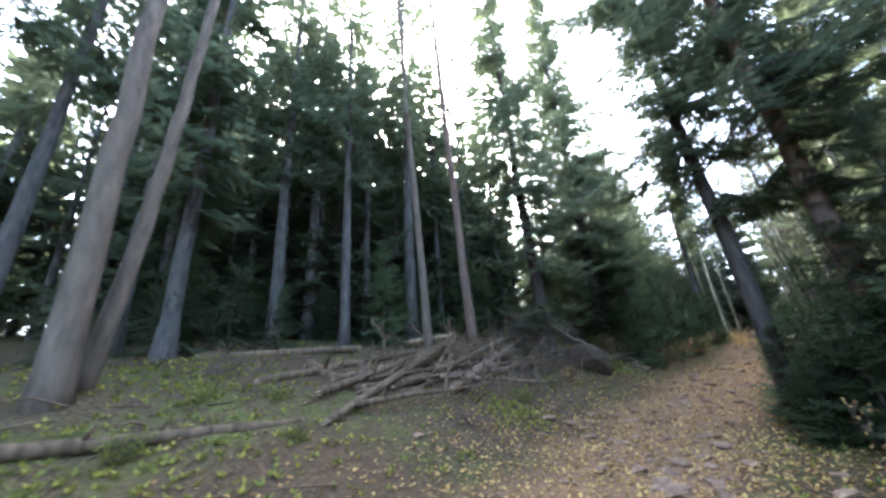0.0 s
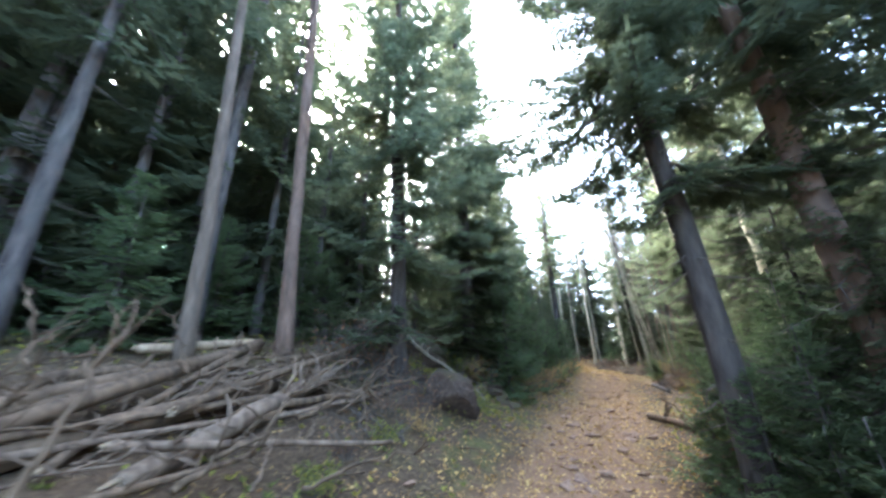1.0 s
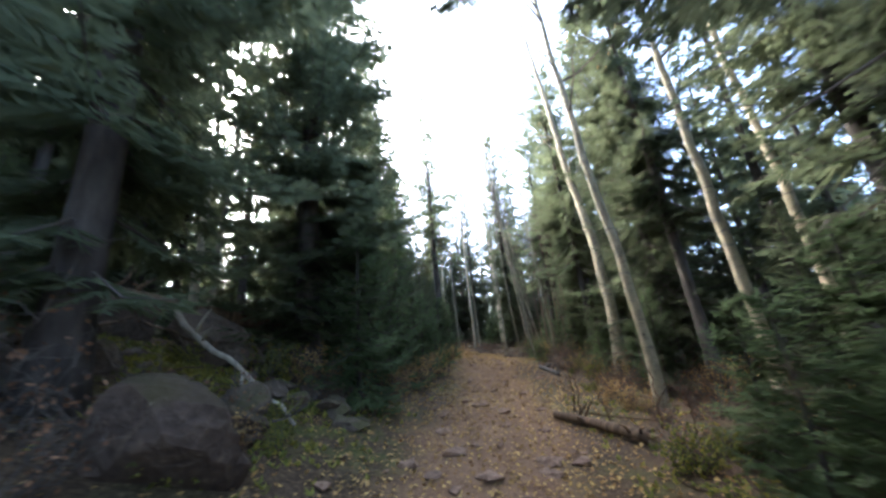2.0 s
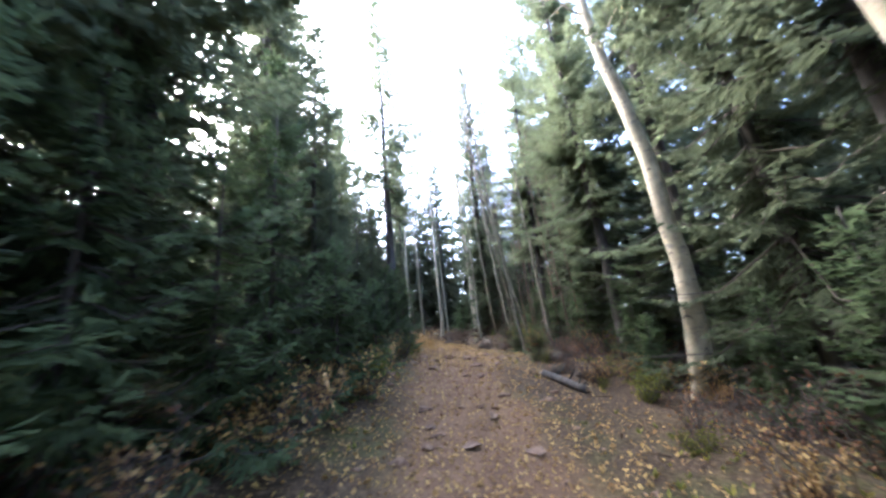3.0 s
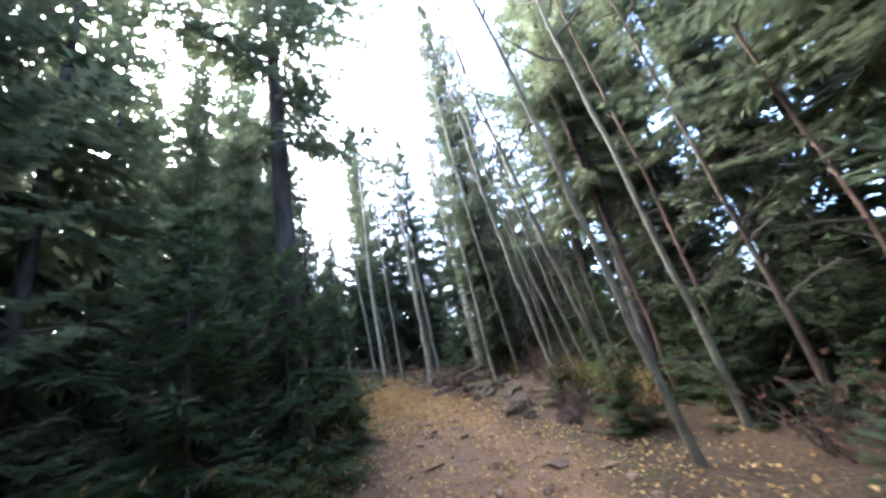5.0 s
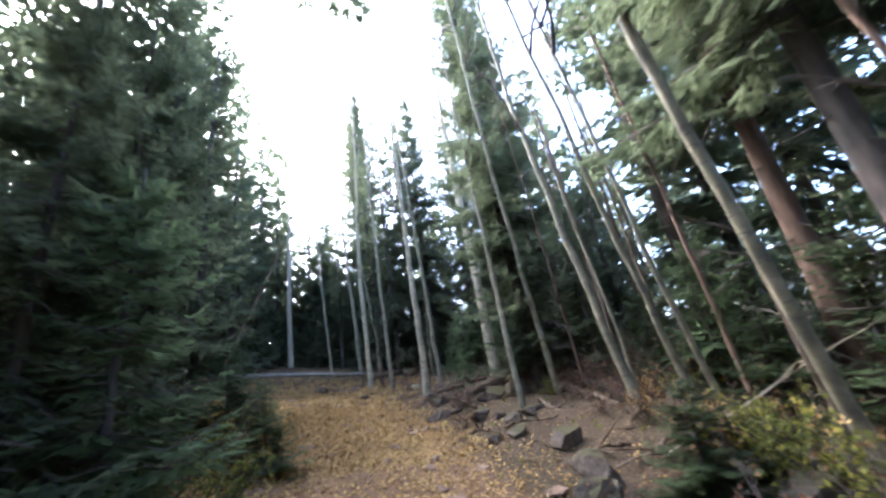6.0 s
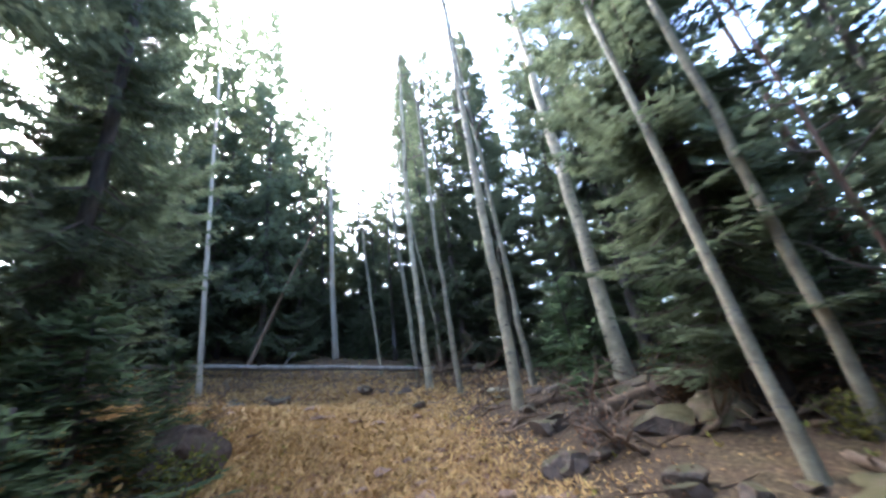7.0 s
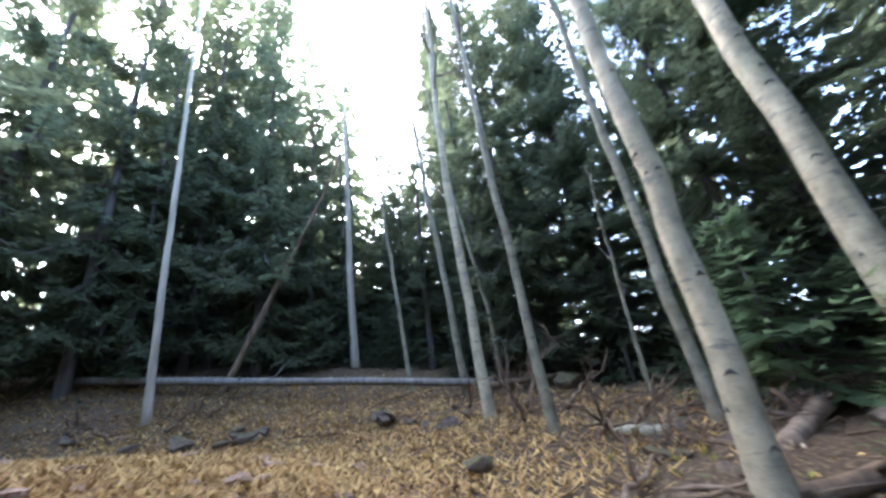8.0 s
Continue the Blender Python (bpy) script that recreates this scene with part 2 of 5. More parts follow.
def terrain(x, y):
    """Height of the smooth ground and the signed distance from the trail's middle (right is positive)."""
    x, y = np.atleast_1d(np.asarray(x, float)), np.atleast_1d(np.asarray(y, float))
    z, lat = np.empty(len(x)), np.empty(len(x))
    for n in range(0, len(x), 4000):
        dx, dy = x[n:n + 4000, None] - LINE[:, 0], y[n:n + 4000, None] - LINE[:, 1]
        d2 = dx * dx + dy * dy
        w = (d2 + 0.25) ** -4
        w /= w.sum(1, keepdims=True)
        off = dx * SIDE[:, 0] + dy * SIDE[:, 1]
        far = np.sqrt(d2)
        reach = np.where(far < 1.3, 0.10 * far, 0.13 + (np.minimum(far, 6.0) - 1.3) + 0.45 * (np.minimum(far, 45.0) - np.minimum(far, 6.0)))
        left = np.where(far < 1.3, 0.10 * far, 0.13 + LINE[:, 3] * (reach - 0.13))
        right = np.where(far < 1.3, -0.09 * far, -0.117 + LINE[:, 4] * (reach - 0.13))
        s = np.clip(off / (0.3 * far + 0.2), -1, 1) * 0.5 + 0.5
        z[n:n + 4000] = (w * (LINE[:, 2] + left * (1 - s) + right * s)).sum(1)
        k = d2.argmin(1)
        rows = np.arange(len(k))
        lat[n:n + 4000] = np.sign(off[rows, k]) * far[rows, k]
    return z, lat


def trail_half(x, y):
    """Half the width of the bare trail: narrow on the climb, wide in the clearing."""
    return np.interp(np.asarray(x, float) + np.asarray(y, float), (-4, 2, 8, 30, 36, 44), (1.5, 1.35, 1.15, 1.15, 1.7, 2.4))


def ground_z(x, y):
    return float(terrain(x, y)[0][0])

# ---- ground ----
def spread_axis(lo, hi, step, far):
    core = list(np.arange(lo, hi + step / 2, step))
    out, d = [], step
    while d < far:
        d *= 1.35
        out.append(d)
    return np.array([lo - d for d in np.cumsum(out)[::-1]] + core + [hi + d for d in np.cumsum(out)])


def build_ground():
    gx, gy = spread_axis(-9, 33, 0.2, 300), spread_axis(-9, 42, 0.2, 300)
    x, y = (a.ravel() for a in np.meshgrid(gx, gy))
    z, lat = terrain(np.clip(x, -40, 70), np.clip(y, -40, 80))
    bumps = np.array([noise.noise((a * 0.9, b * 0.9, 0.0)) * 0.55 + noise.noise((a * 2.9, b * 2.9, 5.0)) * 0.3 + noise.noise((a * 0.25, b * 0.25, 9.0)) for a, b in zip(x, y)])
    off = np.abs(lat)
    rough = np.clip((off - 0.9) / 1.6, 0.28, 1.0)
    rut = -0.05 * np.exp(-((off - 0.75) / 0.28) ** 2)
    z = z + bumps * 0.13 * rough + rut
    me = bpy.data.meshes.new("ground")
    nx, ny = len(gx), len(gy)
    i = (np.arange(ny - 1)[:, None] * nx + np.arange(nx - 1)).ravel()
    me.from_pydata(np.stack([x, y, z], 1).tolist(), [], np.stack([i, i + 1, i + nx + 1, i + nx], 1).tolist())
    me.shade_smooth()
    me.materials.append(GROUND)
    wob = np.array([noise.noise((a * 0.8, b * 0.8, 2.0)) for a, b in zip(x, y)]) * 0.5
    half = trail_half(x, y)
    half = np.where(lat > 0, np.minimum(half, 1.35), half)
    worn = np.clip((half + 0.7 * wob - off) / 0.5, 0, 1)
    at = me.attributes.new("worn", "FLOAT", "POINT")
    at.data.foreach_set("value", worn)
    heap = np.exp(-(((x - 0.8) / 2.4) ** 2 + ((y - 7.8) / 2.8) ** 2) ** 2)
    brush = np.clip((lat - 0.8) / 0.8, 0, 1) * np.clip((x + y - 20) / 3, 0, 1)
    patch = np.array([noise.noise((a * 0.55, b * 0.55, 7.0)) for a, b in zip(x, y)])
    at = me.attributes.new("mossy", "FLOAT", "POINT")
    at.data.foreach_set("value", np.clip(0.5 + 2.2 * patch, 0, 1) * (1 - heap) * (1 - 0.85 * brush))
    ob = new("ground", me)
    return tagged(ob, "rutted dirt trail climbing through mossy forest floor", "ground", kind="structure")


build_ground()


# ---- spruces ----
def spruce_shells(h, low, reach, seed, gap=0.34, step=0.13, fan=3, top=0.0, ragged=0.25, dead=0.0, blade=1.0):
    """Trunk, limbs and crown of a spruce h high whose living crown begins at low * h and reaches out so far."""
    rng = np.random.RandomState(seed)
    trunk, limbs, crown = Shell(), Shell(), Shell()
    r0 = 0.0078 * h + 0.02
    zs = np.linspace(-0.3, h, 16)
    bend = np.cumsum(rng.randn(16, 2) * 0.012 * h / 16, 0)
    line = np.column_stack([bend, zs])
    flare = 1 + 0.5 * np.exp(-(zs + 0.3) / 0.35)
    trunk.tube(line, np.maximum(r0 * (1 - np.clip(zs, 0, h) / h) ** 0.85 * flare, 0.012), 10, 0.12)
    z = low * h
    while z < h * 0.985:
        u = (z - low * h) / (h - low * h)
        for k in range(rng.randint(4, 7) if u < 0.9 else 4):
            az = rng.rand() * 2 * math.pi
            zz = z + rng.randn() * gap * 0.3
            if zz > h:
                continue
            at = np.array([np.interp(zz, zs, line[:, 0]), np.interp(zz, zs, line[:, 1]), zz])
            length = (reach * (1 - u) ** 0.8 * min(1.0, 0.62 + u * 3.0) + 0.10) * (1 + rng.randn() * ragged)
            if length < 0.08 or rng.rand() < top * u:
                continue
            elev = -0.38 + 0.95 * u + rng.randn() * 0.12
            out = np.array([math.cos(az), math.sin(az), 0.0])
            side = np.array([-math.sin(az), math.cos(az), 0.0])
            n = max(3, int(length / step))
            f = np.linspace(0.0, 1.0, n + 1)
            curve = at + np.outer(f * length * math.cos(elev), out)
            curve[:, 2] += f * length * math.sin(elev) - 0.16 * length * np.sin(f * math.pi) + 0.05 * length * f ** 3
            if length > 0.5 and blade < 1.3:
                bough = curve[::max(1, n // 2)]
                limbs.tube(bough, np.linspace(0.005 + 0.009 * length, 0.004, len(bough)), 3, cap=False)
            f, pts = f[1:], curve[1:]
            ahead = unit(np.gradient(curve, axis=0)[1:])
            for sgn in (-1, 1):
                tl = (0.8 + 0.15 * blade) * (0.13 + 0.33 * (1 - f) ** 0.7 * min(length, 1.3)) * (0.7 + 0.6 * rng.rand(len(f)))
                way = unit(ahead * (0.55 + 0.3 * rng.rand(len(f))[:, None]) + sgn * side * 0.85 + np.array([0, 0, -0.28]) + rng.randn(len(f), 3) * 0.16)
                if blade < 1.2:
                    # a flat spray: one needled shoot with side shoots in pairs
                    across = unit(np.cross(way, [0, 0, 1.0]))
                    crown.spikes(pts, pts + way * tl[:, None], unit(across + rng.randn(len(f), 3) * 0.3) * 0.03 * blade)
                    for at_shoot in (0.15, 0.38, 0.62) if blade > 0.8 else (0.06, 0.18, 0.3, 0.43, 0.56, 0.7):
                        start = pts + way * (tl * at_shoot)[:, None]
                        for hand in (-1, 1):
                            d = unit(way * 0.8 + across * hand * 0.75 + np.array([0, 0, -0.12]) + rng.randn(len(f), 3) * 0.12)
                            ln = tl * (0.62 - 0.45 * at_shoot) * (0.8 + 0.4 * rng.rand(len(f)))
                            crown.spikes(start, start + d * ln[:, None], unit(np.cross(d, [0, 0, 1.0]) + rng.randn(len(f), 3) * 0.35) * 0.028 * blade)
                    continue
                for q in range(fan):
                    turn = (q - (fan - 1) / 2) * 0.55
                    d = unit(way + np.cross(way, [0, 0, 1.0]) * turn + np.array([0, 0, -0.10 * abs(turn)]))
                    ln = tl * (1.0 if q == (fan - 1) // 2 else 0.72)
                    across = unit(np.cross(d, [0, 0, 1.0]) + rng.randn(len(f), 3) * 0.25) * (ln * 0.13 + 0.012)[:, None] * blade
                    crown.spikes(pts, pts + d * ln[:, None] * 1.1, across * (0.85 if blade < 2 else 1.15))
            d = ahead[-1]
            crown.spikes([pts[-1]], [pts[-1] + d * 0.2], [side * (0.02 if blade < 1.2 else 0.035)])
        z += gap * (0.8 + 0.4 * rng.rand())
    if dead:
        for zz in np.arange(0.8, max(low * h, 0.9) + 0.6, 0.16 / dead):
            az, ln = rng.rand() * 2 * math.pi, (0.35 + 0.9 * rng.rand()) * reach * 0.45
            d = np.array([math.cos(az), math.sin(az), -0.15 - 0.4 * rng.rand()])
            p = np.array([0, 0, zz])
            mid = p + d * ln * 0.5 + rng.randn(3) * 0.04
            limbs.tube([p, mid, p + d * ln + rng.randn(3) * 0.08], [0.010, 0.006, 0.002], 4, cap=False)
            for j in range(3):
                b = p + d * ln * (0.35 + 0.2 * j)
                limbs.tube([b, b + unit(d + rng.randn(3) * 0.7) * 0.3 * ln], [0.004, 0.0015], 3, cap=False)
    return trunk, limbs, crown


SPRUCE_KINDS = {
    # kind: (height, low, reach, seed, gap, step, fan, top, ragged, dead, blade)
    "full": (11.0, 0.07, 1.60, 11, 0.30, 0.12, 3, 0.0, 0.22, 0.0, 1.19),
    "slender": (15.0, 0.08, 1.40, 12, 0.37, 0.13, 3, 0.0, 0.28, 0.6, 0.78),
    "tall": (15.0, 0.28, 1.60, 13, 0.31, 0.11, 3, 0.1, 0.35, 1.0, 0.7),
    "old": (15.0, 0.22, 1.55, 23, 0.39, 0.10, 3, 0.25, 0.36, 1.8, 0.7),
    "spire": (18.0, 0.05, 1.4, 31, 0.27, 0.12, 3, 0.0, 0.22, 0.0, 0.75),
    "sparse": (14.0, 0.34, 1.15, 14, 0.40, 0.15, 3, 0.2, 0.45, 1.0, 1.15),
    "broad": (14.0, 0.09, 2.20, 15, 0.36, 0.115, 3, 0.0, 0.25, 0.5, 0.72),
    "young": (4.0, 0.03, 0.95, 16, 0.17, 0.11, 3, 0.0, 0.22, 0.0, 1.0),
    "bush": (3.0, 0.02, 0.95, 22, 0.20, 0.15, 2, 0.0, 0.3, 0.0, 1.4),
    "mid_full": (12.0, 0.04, 1.65, 19, 0.40, 0.18, 3, 0.0, 0.28, 0.0, 1.45),
    "mid_tall": (15.0, 0.22, 1.45, 20, 0.42, 0.18, 3, 0.1, 0.38, 0.8, 1.45),
    "mid_slim": (14.0, 0.06, 1.25, 21, 0.42, 0.18, 3, 0.0, 0.30, 0.4, 1.45),
    "far_full": (12.0, 0.03, 1.85, 17, 0.55, 0.34, 1, 0.0, 0.3, 0.0, 3.4),
    "far_tall": (15.0, 0.10, 1.60, 18, 0.60, 0.34, 1, 0.1, 0.4, 0.0, 3.4),
}
SPRUCE_LABELS = {
    "full": "dense dark green spruce branched down to the ground",
    "slender": "slender dark green spruce with a narrow crown",
    "tall": "tall spruce with dead lower twigs and high crown",
    "spire": "tall narrow dense spruce with short boughs",
    "old": "old spruce with ragged boughs and dead lower twigs",
    "sparse": "thin tall spruce with a sparse high crown",
    "broad": "broad old spruce with long drooping green boughs",
    "young": "small young spruce sapling with bright green needles",
    "bush": "bushy young spruce growing under the taller trees",
    "mid_full": "dense dark green forest spruce with low boughs",
    "mid_tall": "tall forest spruce with dead lower twigs",
    "mid_slim": "narrow forest spruce with short boughs",
    "far_full": "dark green spruce in the forest behind",
    "far_tall": "tall dark spruce in the forest behind",
}
made_spruces = {}


def spruce(kind, x, y, h, turn=0.0, lean=(0.0, 0.0), fat=1.0, label="", bark_mat=None):
    """Stands a spruce at (x, y), h high; lean: how far its top stands off its foot, in x and y."""
    z = ground_z(x, y) - 0.05
    axis = unit((lean[0], lean[1], h))
    tilt = Vector((0, 0, 1)).rotation_difference(Vector(axis)).to_matrix().to_4x4()
    size = h / SPRUCE_KINDS[kind][0]
    wide = size ** 0.75 * fat
    m = Matrix.Translation((x, y, z)) @ tilt @ pose(0, 0, 0, 0, 0, turn) @ Matrix.Diagonal((wide, wide, size, 1))
    key = (kind, bark_mat.name if bark_mat else "")
    if key in made_spruces:
        ob = copy_thing(made_spruces[key], m)
        ob.matrix_basis = m
    else:
        hh, low, reach, seed, gap, step, fan, top, ragged, dead, blade = SPRUCE_KINDS[kind]
        trunk, limbs, crown = spruce_shells(hh, low, reach, seed, gap, step, fan, top, ragged, dead, blade)
        ob = thing("spruce", m, SPRUCE_LABELS[kind], "tree", "forest spruces")
        part("trunk", trunk.mesh("trunk", bark_mat or BARK_SPRUCE), ob)
        if limbs.n:
            part("branchwork", limbs.mesh("branchwork", TWIG), ob, "thin bare grey-brown branches", "stuff")
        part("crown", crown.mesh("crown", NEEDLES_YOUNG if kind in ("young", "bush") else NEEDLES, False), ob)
        made_spruces[key] = ob
    return tagged(ob, label or SPRUCE_LABELS[kind])


# ---- aspens and bare stems ----
def stem_line(points, height, steps=22, wander=0.02, seed=0):
    """A smooth line through the given points, carried on to the height and gently crooked."""
    rng = np.random.RandomState(seed)
    p = np.asarray(points, float)
    d = unit(p[-1] - p[-2])
    d = unit(d * 0.6 + np.array([0, 0, 0.4]))
    rest = height - (p[-1, 2] - p[0, 2])
    if rest > 0.2:
        p = np.vstack([p, p[-1] + d * rest / max(d[2], 0.3)])
    p = np.vstack([p[0] - unit(p[1] - p[0]) * 0.25, p])
    s = np.r_[0, np.cumsum(np.linalg.norm(np.diff(p, axis=0), axis=1))]
    t = np.linspace(0, s[-1], steps)
    line = np.column_stack([np.interp(t, s, p[:, k]) for k in range(3)])
    for _ in range(2):
        line[1:-1] = (line[:-2] + 2 * line[1:-1] + line[2:]) / 4
    line[2:-1] += np.cumsum(rng.randn(steps - 3, 3), 0) * wander * 0.3 + rng.randn(steps - 3, 3) * wander * 0.4
    return line


def bare_limbs(parent, material, line, start, count, length, rng, droop=0.0, side_twigs=4, leaves=None):
    n = len(line)
    for k in range(count):
        f = start + (0.98 - start) * (k + rng.rand()) / count
        i = min(n - 2, int(f * (n - 1)))
        p = line[i] + (line[i + 1] - line[i]) * (f * (n - 1) - i)
        az = rng.rand() * 2 * math.pi
        up = unit(line[i + 1] - line[i])
        d = unit(np.array([math.cos(az), math.sin(az), 0.25 - droop]) + up * 0.45)
        ln = length * (1.15 - 0.75 * f) * (0.5 + rng.rand())
        q, shell = [p], Shell()
        for j in range(4):
            d = unit(d + rng.randn(3) * 0.20 + np.array([0, 0, 0.10 - droop * 0.2]))
            q.append(q[-1] + d * ln / 4)
        shell.tube(q, np.linspace(0.016 * ln + 0.006, 0.003, 5), 5, cap=False)
        for j in range(side_twigs):
            b = q[1 + j % 4]
            e = unit(d + rng.randn(3) * 0.8)
            m = b + e * ln * 0.22
            shell.tube([b, m, m + unit(e + rng.randn(3) * 0.4) * ln * 0.16], [0.006, 0.004, 0.002], 3, cap=False)
            if leaves is not None and rng.rand() < 0.5:
                s = unit(rng.randn(3)) * 0.02
                leaves.kites([m], [m + unit(rng.randn(3)) * 0.06], [s], [0.0])
        part("limb", shell.mesh("limb", material), parent)


def aspen(points, dia, height, seed, label, limbs_from=0.42, limbs=16, scars=None, top=0.25):
    rng = np.random.RandomState(seed)
    np.random.seed(seed)
    foot = np.array(points[0], float)
    foot[2] = ground_z(foot[0], foot[1]) - 0.02
    points = [foot] + [np.array(p, float) for p in points[1:]]
    line = stem_line(points, height, 26, 0.02 + dia * 0.05, seed) - foot
    f = np.linspace(0, 1, len(line))
    radius = dia / 2 * (1 - (1 - top) * f ** 1.15) * (1 + 0.35 * np.exp(-f * 28))
    ob = thing("aspen", Matrix.Translation(foot), label, "tree", "aspens beside the trail")
    trunk = Shell()
    fine = np.linspace(0, 1, 60)
    dense = np.column_stack([np.interp(fine, f, line[:, k]) for k in range(3)])
    rr = np.interp(fine, f, radius)
    trunk.tube(dense, rr, 14, 0.05)
    part("trunk", trunk.mesh("trunk", ASPEN if dia > 0.15 else ASPEN_SLIM), ob)
    for k in range(scars if scars is not None else int(6 + 50 * dia)):
        i = rng.randint(3, 50)
        t = unit(dense[i + 1] - dense[i])
        az = rng.rand() * 2 * math.pi
        a = unit(np.cross(t, [0.3, 0.9, 0.1]))
        b = np.cross(t, a)
        r = rr[i]
        arc = 0.15 + 0.38 * rng.rand() ** 2
        rows = []
        for j in range(7):
            g = az + (j / 6 - 0.5) * arc * 2
            bow = math.cos((j / 6 - 0.5) * math.pi)
            hgt = (0.006 + 0.07 * r * bow) * (0.6 + 0.8 * rng.rand())
            o = a * math.cos(g) + b * math.sin(g)
            base = dense[i] - t * (1 - bow) * 0.25 * r
            rows += [base + o * r * 1.0 - t * hgt, base + o * (r * 1.05 + 0.004), base + o * r * 1.0 + t * hgt]
        mark = Shell()
        mark.put(rows, [(j * 3 + s, j * 3 + 3 + s, j * 3 + 4 + s, j * 3 + 1 + s) for j in range(6) for s in range(2)])
        part("bark_scar", mark.mesh("bark_scar", SCAR), ob)
    lv = Shell()
    bare_limbs(ob, ASPEN if dia > 0.2 else TWIG, line, limbs_from, limbs, 0.10 * height + 0.35, rng, leaves=lv)
    if lv.n:
        part("last_leaves", lv.mesh("last_leaves", FALLEN, False), ob, "a few dry yellow leaves", "stuff")
    return ob


def dead_stem(points, dia, height, seed, label, material, name="dead_tree", limbs=14, limbs_from=0.2, length=0.9, top=0.35, snapped=True):
    rng = np.random.RandomState(seed)
    np.random.seed(seed)
    foot = np.array(points[0], float)
    foot[2] = ground_z(foot[0], foot[1]) - 0.02
    line = stem_line([foot] + [np.array(p, float) for p in points[1:]], height, 24, 0.015, seed) - foot
    f = np.linspace(0, 1, len(line))
    ob = thing(name, Matrix.Translation(foot), label, "tree")
    trunk = Shell()
    trunk.tube(line, dia / 2 * (1 - (1 - top) * f) * (1 + 0.4 * np.exp(-f * 25)), 12, 0.08)
    part("trunk", trunk.mesh("trunk", material), ob)
    bare_limbs(ob, DEADWOOD if material is DEADWOOD else TWIG, line, limbs_from, limbs, length, rng, droop=0.25)
    return ob


# ---- logs, sticks, rocks ----
def log(a, b, r0, r1, seed, label, material=None, stubs=4, sag=0.0, lift=(0.0, 0.0), name="fallen_log", broken=True, group="fallen logs"):
    """A fallen trunk from a to b (x, y each), lying on the ground, its ends raised by lift."""
    rng = np.random.RandomState(seed)
    np.random.seed(seed)
    n = 14
    f = np.linspace(0, 1, n)
    x, y = a[0] + (b[0] - a[0]) * f, a[1] + (b[1] - a[1]) * f
    za, zb = ground_z(*a) + r0 * 0.75 + lift[0], ground_z(*b) + r1 * 0.75 + lift[1]
    line = np.column_stack([x, y, za + (zb - za) * f - sag * np.sin(f * math.pi)])
    line[1:-1] += np.cumsum(rng.randn(n - 2, 3), 0) * 0.012 * np.array([1, 1, 0.5])
    origin = line[0].copy()
    line -= origin
    rad = r0 + (r1 - r0) * f
    ob = thing(name, Matrix.Translation(origin), label, "log", group)
    sh = Shell()
    sh.tube(line, rad, 12, 0.06, cap=True)
    part("stem", sh.mesh("stem", material or DEADWOOD), ob)
    if broken:
        for e, r, d in ((0, r0, unit(line[0] - line[1])), (n - 1, r1, unit(line[-1] - line[-2]))):
            s1 = unit(np.cross(d, [0.1, 0.2, 1.0]))
            s2 = np.cross(d, s1)
            ends = Shell()
            for k in range(9):
                g = rng.rand() * 6.28
                o = (s1 * math.cos(g) + s2 * math.sin(g)) * r * 0.8 * math.sqrt(rng.rand())
                ln = r * (0.5 + 1.3 * rng.rand())
                ends.tube([line[e] + o - d * r * 0.3, line[e] + o + d * ln * 0.6, line[e] + o * 0.9 + d * ln], [r * 0.22, r * 0.15, r * 0.02], 5)
            part("broken_end", ends.mesh("broken_end", SPLINTER), ob, "splintered pale wood", "stuff")
    for k in range(stubs):
        i = rng.randint(2, n - 1)
        d = unit(line[i] - line[i - 1])
        g = rng.rand() * 2.4 + 0.35
        s1 = unit(np.cross(d, [0, 0, 1.0]))
        o = s1 * math.cos(g) + np.cross(s1, d) * abs(math.sin(g))
        o = unit(o + d * 0.5)
        ln = (0.15 + 0.5 * rng.rand()) * min(1.0, r0 * 9)
        st = Shell()
        p = line[i]
        m = p + o * (rad[i] + ln * 0.5)
        st.tube([p, m, m + unit(o + rng.randn(3) * 0.3) * ln * 0.5], [rad[i] * 0.28 + 0.008, rad[i] * 0.16 + 0.005, 0.004], 6)
        part("branch_stub", st.mesh("branch_stub", material or DEADWOOD), ob)
    return ob


def stick(points, r, seed, label, twigs=3, material=None, name="dead_branch", lengths=0.5):
    """A crooked dead branch through the given points."""
    rng = np.random.RandomState(seed)
    np.random.seed(seed)
    p = np.asarray(points, float)
    s = np.r_[0, np.cumsum(np.linalg.norm(np.diff(p, axis=0), axis=1))]
    t = np.linspace(0, s[-1], 12)
    line = np.column_stack([np.interp(t, s, p[:, k]) for k in range(3)])
    line[1:-1] += rng.randn(10, 3) * 0.02
    origin = line[0].copy()
    line -= origin
    ob = thing(name, Matrix.Translation(origin), label, "branch", "dead branches")
    sh = Shell()
    sh.tube(line, np.linspace(r, r * 0.35, 12), 8, 0.15)
    part("stem", sh.mesh("stem", material or DEADWOOD), ob)
    for k in range(twigs):
        i = rng.randint(3, 11)
        d = unit(unit(line[i] - line[i - 1]) + rng.randn(3) * 0.7 + np.array([0, 0, 0.3]))
        ln = lengths * (0.4 + rng.rand())
        sh = Shell()
        q = [line[i], line[i] + d * ln * 0.5, line[i] + d * ln * 0.5 + unit(d + rng.randn(3) * 0.5) * ln * 0.5]
        sh.tube(q, [r * 0.5, r * 0.35, 0.003], 5)
        part("twig", sh.mesh("twig", material or DEADWOOD), ob)
    return ob


